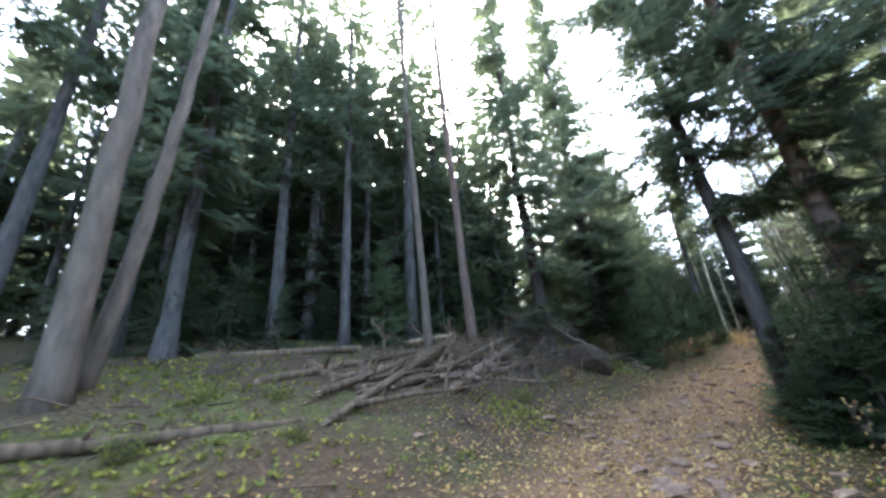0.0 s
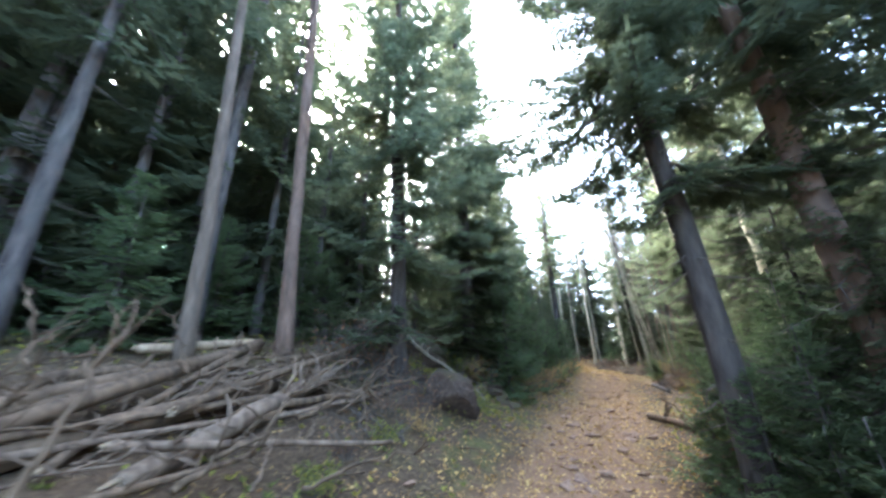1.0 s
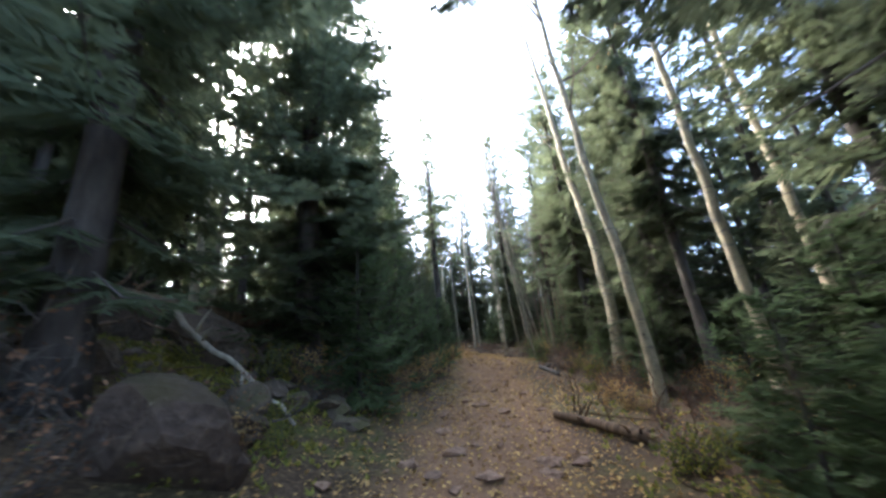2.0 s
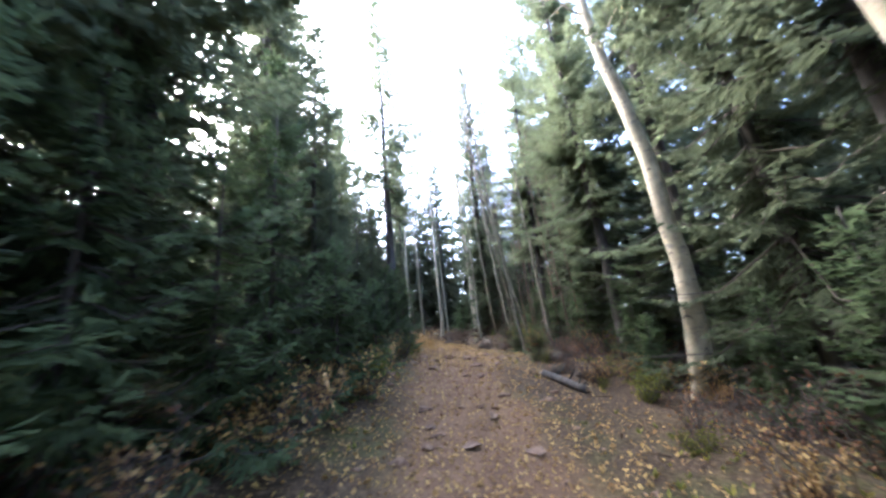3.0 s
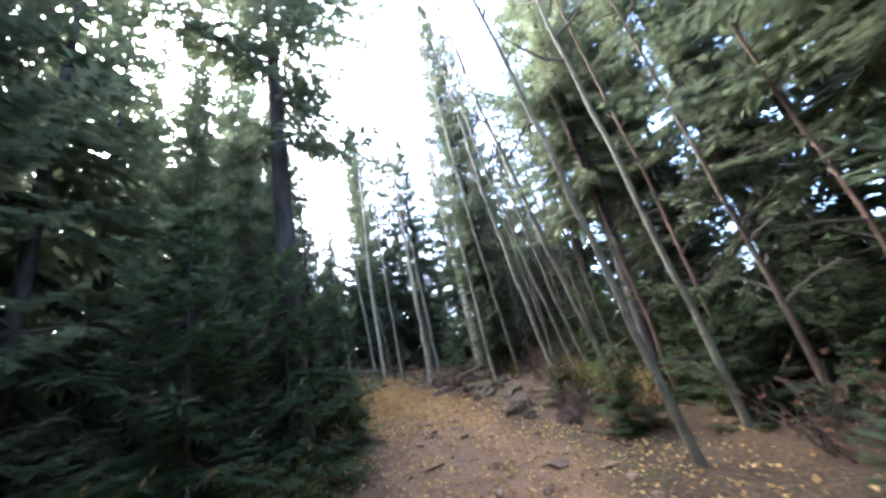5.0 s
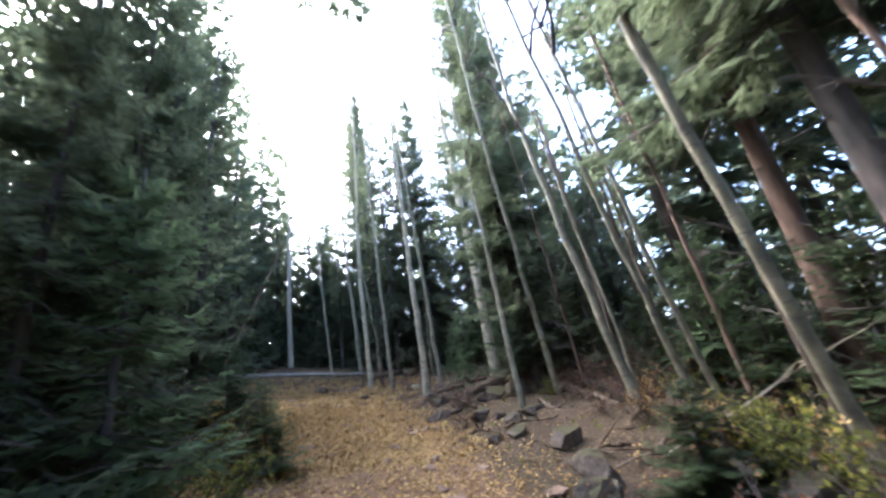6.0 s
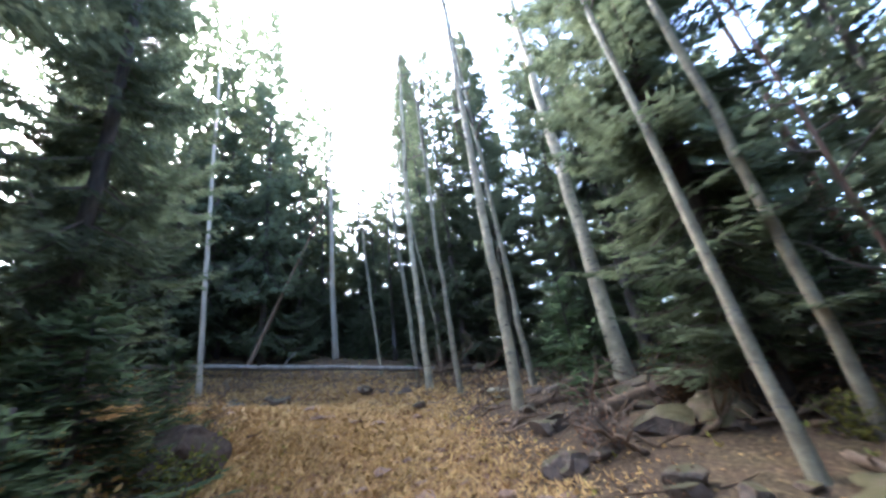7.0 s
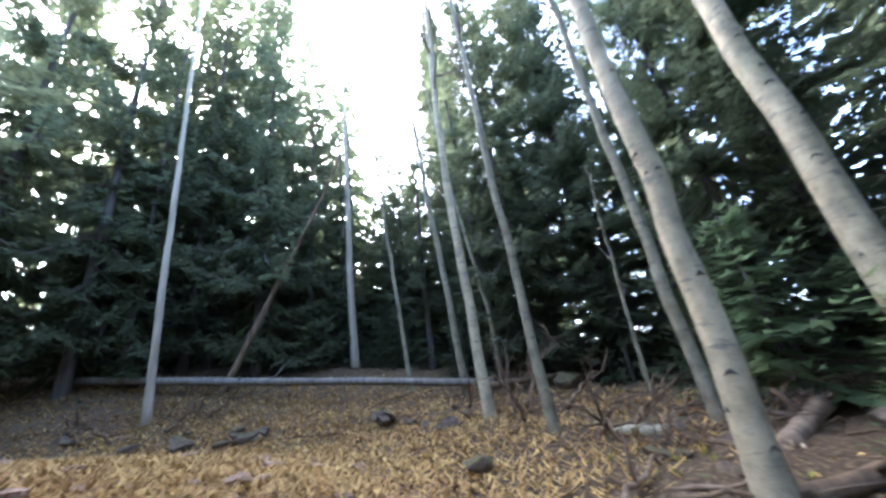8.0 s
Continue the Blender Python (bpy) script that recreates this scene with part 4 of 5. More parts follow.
# Young spruces among the trunks behind the log heap
rng_left = np.random.RandomState(57)
for k in range(20):
    x, y = rng_left.uniform(-8.0, 2.4), rng_left.uniform(8.6, 13.5)
    if terrain(x, y)[1][0] < -5.8 and not (-1.2 < x < 2.2 and y < 11.0):
        spruce("young", x, y, rng_left.uniform(1.6, 3.6), rng_left.uniform(0, 360), (0, 0), rng_left.uniform(0.9, 1.3))

# Leafy and bare shrubs on the banks
def shrub_shells(seed, h, leafy):
    rng = np.random.RandomState(seed)
    wood, leaves = Shell(), Shell()
    for _ in range(16):
        d = unit(np.array([rng.randn() * 0.55, rng.randn() * 0.55, 1.0]))
        p, ln = np.array([rng.randn() * 0.06, rng.randn() * 0.06, -0.03]), h * (0.5 + 0.5 * rng.rand())
        line = [p]
        for _ in range(4):
            d = unit(d + rng.randn(3) * 0.2)
            line.append(line[-1] + d * ln / 4)
        wood.tube(line, np.linspace(0.008, 0.002, 5), 4, cap=False)
        for j in range(9):
            b = line[1 + j % 4]
            e = unit(d * 0.5 + rng.randn(3) * 0.7)
            tip = b + e * ln * 0.28
            wood.tube([b, (b + tip) / 2 + rng.randn(3) * 0.01, tip], [0.004, 0.003, 0.001], 3, cap=False)
            n = leafy
            at = b + np.outer(rng.rand(n), tip - b)
            way = unit(rng.randn(n, 3) + e)
            leaves.kites(at, at + way * 0.05, unit(np.cross(way, rng.randn(n, 3))) * 0.014, np.full(n, 0.003))
    return wood, leaves


SHRUB_KINDS = {
    "green": (61, 0.6, 7, HERBS, "low yellow-green shrub with small leaves"),
    "brown": (62, 0.7, 4, FALLEN, "thin shrub with dry orange-brown leaves"),
    "bare": (63, 0.9, 1, BROWN_NEEDLES, "tangled bare brown brush with few leaves"),
}
made_shrubs = {}


def shrub(kind, x, y, h, turn):
    m = pose(x, y, ground_z(x, y), 0, 0, turn) @ Matrix.Diagonal((h, h, h, 1))
    if kind in made_shrubs:
        ob = copy_thing(made_shrubs[kind], m)
        ob.matrix_basis = m
        return ob
    seed, tall, leafy, material, label = SHRUB_KINDS[kind]
    wood, leaves = shrub_shells(seed, tall, leafy)
    ob = made_shrubs[kind] = thing("shrub", m, label, "shrub", "shrubs on the banks")
    part("branchwork", wood.mesh("branchwork", TWIG), ob, "thin bare grey-brown branches", "stuff")
    part("foliage", leaves.mesh("foliage", material, False), ob, "", "stuff")
    return ob


for x, y, h, kind in ((2.9, 9.6, 1.2, "bare"), (2.4, 9.9, 1.4, "bare"), (3.5, 9.6, 0.9, "bare"), (2.9, 10.6, 1.5, "bare"), (4.3, 10.2, 0.9, "bare"), (2.0, 10.6, 1.4, "bare"), (3.2, 9.0, 0.9, "bare"), (2.6, 8.8, 0.8, "bare"), (3.0, 8.4, 0.6, "brown"), (4.4, 9.8, 0.6, "brown"), (1.9, 7.6, 0.6, "bare"), (1.6, 7.0, 0.5, "green"), (2.4, 8.0, 0.5, "green"), (4.8, 9.9, 0.5, "green"), (-2.8, 4.6, 0.6, "green"), (-2.0, 5.0, 0.6, "green"), (-3.2, 5.6, 0.7, "bare"), (-1.4, 4.0, 0.4, "green"), (-2.6, 3.3, 0.45, "green"), (0.4, 5.4, 0.5, "bare"),
                      (4.3, 12.4, 0.6, "green"), (5.3, 12.1, 1.1, "green"), (5.8, 12.1, 0.9, "brown"), (6.3, 12.6, 1.1, "brown"), (5.0, 10.4, 0.6, "green"), (3.9, 9.4, 0.7, "green"), (6.9, 12.7, 1.0, "brown"),
                      (9.4, 13.7, 1.2, "brown"), (8.5, 12.9, 1.1, "brown"), (10.3, 14.3, 1.2, "brown"), (11.3, 15.3, 1.1, "green"), (12.6, 16.6, 1.3, "brown"), (13.2, 17.1, 1.0, "brown"), (14.0, 17.8, 1.0, "green"),
                      (16.8, 21.3, 1.1, "green"), (17.2, 22.9, 1.3, "green"), (17.5, 23.4, 1.2, "brown"), (18.2, 24.5, 1.0, "green"), (18.4, 25.7, 0.9, "brown"), (17.4, 25.2, 1.3, "brown"), (18.6, 26.7, 0.7, "brown"), (16.3, 20.5, 0.9, "brown"),
                      (19.3, 16.9, 1.1, "green"), (19.8, 17.4, 1.2, "green"), (20.3, 17.9, 0.9, "brown"), (18.6, 16.2, 1.0, "brown"), (20.9, 18.4, 0.8, "bare"), (16.2, 13.9, 0.9, "bare"), (17.1, 14.5, 1.1, "bare"), (14.4, 12.2, 0.8, "green"),
                      (7.7, 7.4, 0.8, "green"), (6.9, 6.7, 0.8, "green"), (5.2, 4.6, 0.9, "bare"), (5.9, 5.8, 1.0, "bare"), (6.4, 5.4, 1.2, "bare"), (4.3, 3.3, 0.9, "brown"), (9.9, 8.9, 0.7, "brown"), (10.9, 9.6, 0.8, "brown"), (12.1, 10.4, 0.9, "bare"),
                      (21.9, 18.9, 1.0, "bare"), (22.6, 19.5, 1.1, "bare"), (23.6, 20.7, 1.0, "bare"), (22.9, 17.9, 1.2, "green"), (23.9, 19.1, 1.1, "green"), (25.0, 21.2, 1.1, "bare"), (26.3, 24.0, 1.0, "green"), (25.3, 25.5, 0.7, "bare")):
    shrub(kind, x, y, h, (x * 137 + y * 71) % 360)

rng_bank = np.random.RandomState(52)
for k in range(90):
    i = rng_bank.randint(62, 118)
    lat = rng_bank.uniform(1.75, 5.0)
    x, y = LINE[i, 0] + SIDE[i, 0] * lat, LINE[i, 1] + SIDE[i, 1] * lat
    shrub(rng_bank.choice(["bare", "bare", "bare", "brown", "green"]), x, y, rng_bank.uniform(0.5, 1.0) * (0.7 if lat < 2.4 else 1.1), rng_bank.uniform(0, 360))

for k in range(34):
    i, lat = rng_bank.randint(62, 112), rng_bank.uniform(-2.5, -1.5)
    x, y = LINE[i, 0] + SIDE[i, 0] * lat, LINE[i, 1] + SIDE[i, 1] * lat
    shrub(rng_bank.choice(["brown", "bare", "green", "brown"]), x, y, rng_bank.uniform(0.45, 0.9), rng_bank.uniform(0, 360))

# Thin dead trees along the right bank
for k, (x, y, h, r) in enumerate(((17.6, 14.3, 7.0, 0.07), (18.4, 15.0, 8.0, 0.06), (19.2, 15.9, 7.5, 0.07), (20.4, 17.0, 8.5, 0.06), (21.2, 17.6, 9.0, 0.07), (21.9, 18.4, 8.0, 0.055), (22.4, 19.3, 9.0, 0.07), (24.6, 19.2, 12.5, 0.12), (25.8, 20.6, 13.0, 0.13), (26.8, 19.4, 12.0, 0.12), (16.9, 13.6, 6.0, 0.05), (22.9, 20.3, 8.0, 0.06))):
    dead_stem([(x, y, 0), (x - 0.1, y + 0.1, 4 + h * 0.5), (x - 0.25, y + 0.2, 4 + h)], r, h, 620 + k, "thin dead standing tree with many bare brown twigs", BARK_RED if k % 3 else BARK_GREY, limbs=26, limbs_from=0.12, length=0.6, top=0.2)

# Log pile on the left bank
PILE = "weathered grey log in a heap of fallen timber"
log((-4.2, 2.5), (-1.58, 4.47), 0.07, 0.05, 71, "long thin grey log lying in moss", stubs=4)
log((-2.23, 6.68), (-0.96, 5.72), 0.11, 0.09, 72, "short broken log with a splintered end", stubs=3)
log((-1.26, 4.46), (0.68, 10.64), 0.05, 0.10, 73, PILE, stubs=5, lift=(0.05, 0.1))
log((-2.6, 5.6), (-0.05, 9.55), 0.065, 0.07, 74, PILE, stubs=4)
log((-0.6, 9.1), (0.62, 10.5), 0.06, 0.08, 75, "pale barkless log across the heap", SPLINTER, stubs=1, lift=(0.2, 0.12))
log((-1.6, 5.2), (0.56, 9.77), 0.055, 0.075, 76, PILE, stubs=5, lift=(0.1, 0.2))
log((-0.75, 6.2), (1.04, 8.86), 0.085, 0.115, 77, "thick grey log in a heap of fallen timber", stubs=6, lift=(0.05, 0.05))
log((0.25, 6.65), (1.93, 9.57), 0.085, 0.125, 78, "thick brown log with bark worn off", BROWNWOOD, stubs=7, lift=(0.02, 0.1))
log((-0.16, 6.61), (0.58, 9.62), 0.035, 0.05, 79, PILE, stubs=2, lift=(0.1, 0.3))
log((-0.9, 6.2), (-0.09, 8.5), 0.035, 0.045, 80, PILE, stubs=2, lift=(0.2, 0.2))
log((0.3, 7.4), (2.4, 10.6), 0.05, 0.06, 81, PILE, stubs=4, lift=(0.25, 0.35))
log((1.0, 9.9), (3.2, 11.4), 0.05, 0.05, 82, PILE, stubs=3, lift=(0.1, 0.3))
log((-1.8, 8.6), (-4.4, 7.0), 0.08, 0.07, 83, "grey log lying on the mossy bank", stubs=3)
log((1.2, 8.2), (2.9, 9.4), 0.05, 0.04, 84, PILE, stubs=4, lift=(0.15, 0.1))
PALE = "crooked pale dead branch in the timber heap"
for k, (a, b, r) in enumerate((((0.1, 5.6, 2.72), (0.25, 6.1, 4.0), 0.022), ((-0.2, 9.7, 4.0), (-1.2, 11.0, 4.9), 0.035), ((-1.0, 7.9, 3.6), (-1.5, 8.4, 4.5), 0.03),
                               ((0.9, 7.6, 3.0), (1.5, 7.0, 3.5), 0.03), ((1.4, 8.0, 3.1), (2.3, 8.1, 3.4), 0.03), ((0.2, 8.0, 3.5), (1.2, 9.4, 3.9), 0.025),
                               ((1.9, 8.6, 3.1), (2.7, 8.5, 3.5), 0.028), ((2.2, 9.2, 3.3), (3.0, 9.6, 3.9), 0.028), ((-2.6, 5.0, 3.0), (-2.2, 5.4, 3.6), 0.03), ((0.6, 6.5, 2.8), (1.2, 6.9, 3.1), 0.03))):
    stick([a, ((a[0] + b[0]) / 2 + 0.05, (a[1] + b[1]) / 2 - 0.05, (a[2] + b[2]) / 2 + 0.08), b], r, 90 + k, PALE, 4)

rng_pile = np.random.RandomState(66)
for k in range(11):
    x, y = -1.5 + 0.19 * k + rng_pile.randn() * 0.3, 5.3 + 0.2 * k + rng_pile.randn() * 0.35
    a, ln = 0.95 + rng_pile.randn() * 0.28, 1.6 + 1.8 * rng_pile.rand()
    log((x, y), (x + ln * math.cos(a), y + ln * math.sin(a)), 0.03 + 0.02 * rng_pile.rand(), 0.022, 680 + k, "thin brown barkless pole in the timber heap", BROWNWOOD if k % 2 else DEADWOOD, stubs=5, lift=(0.05 + 0.2 * rng_pile.rand(), 0.1 + 0.25 * rng_pile.rand()))
for k in range(44):
    u = rng_pile.rand()
    x, y = -1.6 + 3.6 * u + rng_pile.randn() * 0.5, 5.6 + 3.9 * u + rng_pile.randn() * 0.6
    g, a, ln = ground_z(x, y), rng_pile.rand() * 6.28, 0.5 + 0.9 * rng_pile.rand()
    stick([(x, y, g + 0.12), (x + 0.5 * ln * math.cos(a), y + 0.5 * ln * math.sin(a), g + 0.32), (x + ln * math.cos(a), y + ln * math.sin(a), g + 0.25 + 0.3 * rng_pile.rand())],
          0.008 + 0.012 * rng_pile.rand(), 500 + k, "thin dead stick lying on the timber heap", 5, BROWNWOOD if k % 2 else DEADWOOD, lengths=0.4)

# Boulders, log and branch on the left bank
GREYROCK = "large mossy grey boulder on the trail bank"
rock(3.9, 9.6, 1.3, 101, "large dark brown boulder beside the trail bend", 0.75, 0.3, turn=20).data.materials[0] = DARKROCK
rock(4.45, 10.05, 0.62, 115, "dark stone leaning on a larger boulder", 0.8, 0.25, turn=75).data.materials[0] = DARKROCK
rock(4.75, 12.95, 1.8, 102, GREYROCK, 0.7, 0.25, turn=80)
rock(4.55, 10.6, 0.6, 103, GREYROCK, 0.9, 0.25)
rock(5.83, 11.58, 0.5, 104, "mossy grey stone among fallen leaves", 0.7, 0.25)
rock(5.26, 10.95, 0.42, 105, "mossy grey stone among fallen leaves", 0.7, 0.25)
rock(5.89, 10.49, 0.45, 106, "mossy grey stone among fallen leaves", 0.6, 0.3)
rock(5.4, 11.6, 0.35, 107, "mossy grey stone among fallen leaves", 0.7, 0.25)
rock(6.3, 11.9, 0.5, 108, "mossy grey stone among fallen leaves", 0.7, 0.25)
rock(3.2, 11.4, 0.8, 109, GREYROCK, 0.8, 0.25)
rng_bank = np.random.RandomState(55)
for k in range(52):
    x, y = 3.6 + 2.9 * rng_bank.rand(), 9.7 + 3.1 * rng_bank.rand()
    if terrain(x, y)[1][0] < -1.7 and abs(x - 4.62 + 0.37 * (y - 11.3)) > 0.45:
        rock(x, y, 0.18 + 0.35 * rng_bank.rand(), 400 + k, "mossy grey stone among fallen leaves", 0.65, 0.25, "stone", rng_bank.rand() * 360, 1.25, "stones on the bank")
for k in range(15):
    x, y = 2.0 + 2.6 * rng_bank.rand(), 8.0 + 3.0 * rng_bank.rand()
    if terrain(x, y)[1][0] < -1.7:
        g, a = ground_z(x, y), rng_bank.rand() * 6.28
        stick([(x, y, g + 0.02), (x + 0.3 * math.cos(a), y + 0.3 * math.sin(a), g + 0.16), (x + 0.6 * math.cos(a), y + 0.6 * math.sin(a), g + 0.2)], 0.016, 430 + k, "dead branch in the brush below the spruces", 6, TWIG, lengths=0.4)
rock(3.4, 13.6, 1.2, 118, GREYROCK, 0.85, 0.2, turn=15)
rock(5.3, 13.75, 1.1, 119, GREYROCK, 0.8, 0.2, turn=115)
log((2.8, 13.45), (5.8, 13.65), 0.13, 0.12, 110, "grey log resting on the boulder bank", stubs=4, lift=(0.6, 0.6))
aspen([(4.45, 14.5, 0), (4.5, 14.5, 9), (4.4, 14.6, 13)], 0.17, 14, 116, "pale aspen behind the log on the boulder bank")
aspen([(4.75, 14.7, 0), (4.95, 14.7, 9), (5.1, 14.8, 13)], 0.15, 13, 117, "pale aspen behind the log on the boulder bank")
stick([(x, y, ground_z(x, y) + up) for x, y, up in ((4.05, 12.7, 0.7), (4.2, 12.2, 0.5), (4.62, 11.3, 0.36), (5.06, 10.2, 0.1))], 0.05, 111, "bent pale barkless branch lying over boulders", 4, PALEWOOD, lengths=0.7)
stick([(x, y, ground_z(x, y) + up) for x, y, up in ((3.0, 12.0, 0.2), (3.6, 12.3, 0.5), (4.3, 12.4, 0.3))], 0.03, 112, "thin dead branch lying over boulders", 4)
log((8.94, 9.61), (8.34, 8.0), 0.06, 0.075, 113, "short grey log at the trail edge", stubs=5)
for k, (x, y, h) in enumerate(((9.3, 9.4, 0.75), (9.0, 8.1, 0.95), (8.9, 7.7, 0.55), (9.5, 9.6, 0.6), (8.6, 8.6, 0.5))):
    stick([(x, y, ground_z(x, y)), (x + 0.03, y - 0.02, ground_z(x, y) + h * 0.5), (x - 0.02, y + 0.04, ground_z(x, y) + h)], 0.016, 114 + k, "thin upright dead stick beside the log", 2, lengths=0.3)

# Right side, middle of the walk
log((13.75, 13.15), (13.2, 12.1), 0.07, 0.06, 121, "dark mossy log with a stump knob", BARK_SPRUCE, stubs=4)
rock(14.06, 13.05, 0.38, 122, "tan weathered stone at the trail edge", 0.8, 0.25)
rock(14.15, 12.5, 0.6, 123, "tan weathered stone at the trail edge", 0.65, 0.25, turn=40)
rock(15.5, 13.6, 0.6, 124, "tan weathered stone at the trail edge", 0.6, 0.25)
log((14.95, 11.9), (14.73, 10.5), 0.05, 0.05, 125, "thin pale log lying under spruces", stubs=3)
log((17.0, 13.9), (16.6, 12.4), 0.05, 0.04, 126, "thin pale log lying under spruces", stubs=3)
spruce("young", 15.3, 14.1, 0.9, 60, (0, 0), 1.3)
spruce("young", 17.9, 16.3, 1.1, 60, (0, 0), 1.2)
spruce("young", 19.5, 17.9, 0.9, 130, (0, 0), 1.5)
stick([(20.1, 18.4, 3.76), (21.0, 16.45, 4.75), (21.5, 15.4, 5.3)], 0.014, 127, "long thin pale dead stem leaning over the trail edge", 5, PALEWOOD, lengths=0.6)
stick([(13.91, 18.05, 5.20), (14.01, 18.16, 5.28), (14.19, 18.36, 5.48), (14.48, 18.54, 5.69)], 0.014, 128, "thin leaning dead branch beside the spruces", 4)

for x, y, h, turn in ((19.2, 15.5, 1.7, 0), (20.5, 16.3, 2.2, 50), (21.4, 17.3, 1.9, 100), (22.4, 17.7, 2.5, 150), (18.2, 14.9, 1.6, 200), (22.9, 18.9, 1.7, 250), (23.9, 20.3, 1.5, 300),
                      (24.8, 22.2, 1.5, 20), (25.4, 23.2, 1.9, 70), (26.0, 24.6, 1.6, 120), (25.2, 20.9, 2.4, 170), (26.3, 26.4, 2.0, 220)):
    spruce("young", x, y, h, turn, (0, 0), 1.2)
rock(24.0, 22.8, 0.85, 561, "large brown boulder behind the brush heap", 0.7, 0.25, turn=60).data.materials[0] = DARKROCK
rng_brush = np.random.RandomState(91)
for k in range(14):
    x, y = 23.3 + rng_brush.randn() * 0.45, 21.4 + rng_brush.randn() * 0.4
    a, ln = -0.75 + rng_brush.randn() * 0.3, 0.9 + 1.1 * rng_brush.rand()
    g, e = ground_z(x, y), ground_z(x + ln * math.cos(a), y + ln * math.sin(a))
    stick([(x, y, g + 0.05), (x + 0.5 * ln * math.cos(a), y + 0.5 * ln * math.sin(a), (g + e) / 2 + 0.16), (x + ln * math.cos(a), y + ln * math.sin(a), e + 0.12)],
          0.02 + 0.02 * rng_brush.rand(), 540 + k, "long grey dead stick in a brush heap", 3, lengths=0.4)

rock(18.2, 24.95, 0.85, 560, "low dark moss-covered boulder at the trail edge", 0.75, 0.15, turn=30).data.materials[0] = DARKROCK
for x, y, h, kind in ((22.3, 19.4, 1.2, "bare"), (23.0, 18.6, 1.4, "bare"), (23.7, 17.9, 1.3, "bare"), (22.5, 18.4, 1.3, "bare"), (24.3, 19.4, 1.4, "bare"), (21.9, 18.2, 1.0, "green"), (23.4, 19.6, 1.2, "bare"), (24.6, 20.6, 1.3, "bare"), (21.6, 17.0, 1.2, "bare"), (20.3, 16.2, 1.1, "bare"), (19.1, 15.2, 1.1, "bare")):
    shrub(kind, x, y, h, (x * 137 + y * 71) % 360)
for k, (x, y, a, ln) in enumerate(((22.0, 18.9, -0.4, 1.9), (22.8, 19.2, -0.9, 1.6), (23.2, 18.3, 0.3, 2.0), (21.5, 17.9, -0.5, 1.7), (24.0, 20.1, -0.2, 1.5), (23.8, 18.8, -1.2, 1.4))):
    log((x, y), (x + ln * math.cos(a), y + ln * math.sin(a)), 0.05, 0.035, 570 + k, "thin grey dead log on the forest floor", stubs=4, lift=(0.03, 0.06))

# Sticks, stones and brush strewn between the boulders
rng_debris = np.random.RandomState(93)
for k in range(76):
    i, lat = rng_debris.randint(104, 130), rng_debris.uniform(1.5, 4.6)
    x, y = LINE[i, 0] + SIDE[i, 0] * lat, LINE[i, 1] + SIDE[i, 1] * lat
    g, a, ln = ground_z(x, y), rng_debris.uniform(-1.6, 0.6), rng_debris.uniform(0.5, 1.5)
    e = ground_z(x + ln * math.cos(a), y + ln * math.sin(a))
    if k % 4 == 0:
        rock(x, y, rng_debris.uniform(0.25, 0.6), 1640 + k, "brown weathered stone among dead sticks", 0.65, 0.25, "stone", rng_debris.uniform(0, 360), 1.25, "stones among dead sticks")
    elif k % 4 == 1:
        shrub("bare", x, y, rng_debris.uniform(0.5, 0.9), rng_debris.uniform(0, 360))
    else:
        stick([(x, y, g + 0.03), (x + 0.5 * ln * math.cos(a), y + 0.5 * ln * math.sin(a), (g + e) / 2 + 0.1), (x + ln * math.cos(a), y + ln * math.sin(a), e + 0.05)],
              rng_debris.uniform(0.014, 0.035), 1640 + k, "grey-brown dead stick lying among stones", 4, BROWNWOOD if k % 3 else DEADWOOD, lengths=0.4)

# Boulders and debris on the right of the second stretch
TAN = "rounded tan-grey boulder at the trail edge"
for k, (x, y, s, flat, turn) in enumerate(((20.35, 19.6, 0.6, 0.6, 10), (19.45, 18.8, 0.6, 0.6, 50), (21.25, 21.0, 0.36, 0.75, 80), (21.62, 21.95, 0.34, 0.7, 120), (22.75, 22.55, 0.7, 0.75, 15), (23.3, 22.1, 0.95, 0.6, 33),
                                           (23.5, 23.2, 0.45, 0.6, 70), (24.3, 23.6, 0.6, 0.6, 95), (22.2, 26.99, 0.36, 0.6, 5), (22.3, 23.95, 0.5, 0.6, 40), (21.9, 22.9, 0.4, 0.6, 140), (20.7, 20.6, 0.4, 0.6, 25),
                                           (25.37, 28.57, 0.6, 0.8, 0), (24.6, 24.6, 0.4, 0.7, 66), (18.6, 18.2, 0.4, 0.5, 20), (22.9, 24.7, 0.35, 0.7, 12), (18.3, 17.3, 0.45, 0.6, 77))):
    rock(x, y, s, 140 + k, TAN if k != 12 else "pale whitish boulder behind the branch heap", flat, 0.22, turn=turn)
log((22.96, 24.87), (24.48, 23.98), 0.06, 0.05, 161, "grey dead log lying among rocks", stubs=4, lift=(0.05, 0.1))
log((22.9, 23.5), (25.3, 22.5), 0.10, 0.11, 162, "thick grey dead log lying among rocks", stubs=5, lift=(0.05, 0.1))
log((24.1, 26.5), (23.77, 25.3), 0.055, 0.05, 163, "thin grey log at the foot of aspens", stubs=3)
log((25.9, 25.2), (23.9, 25.1), 0.09, 0.08, 164, "brown root-like log at the foot of aspens", BROWNWOOD, stubs=3)
log((22.37, 21.06), (21.35, 20.04), 0.045, 0.035, 165, "thin brown log among rocks", BROWNWOOD, stubs=3)
log((23.0, 20.4), (21.9, 19.4), 0.05, 0.05, 166, "thin brown log among rocks", BROWNWOOD, stubs=4)
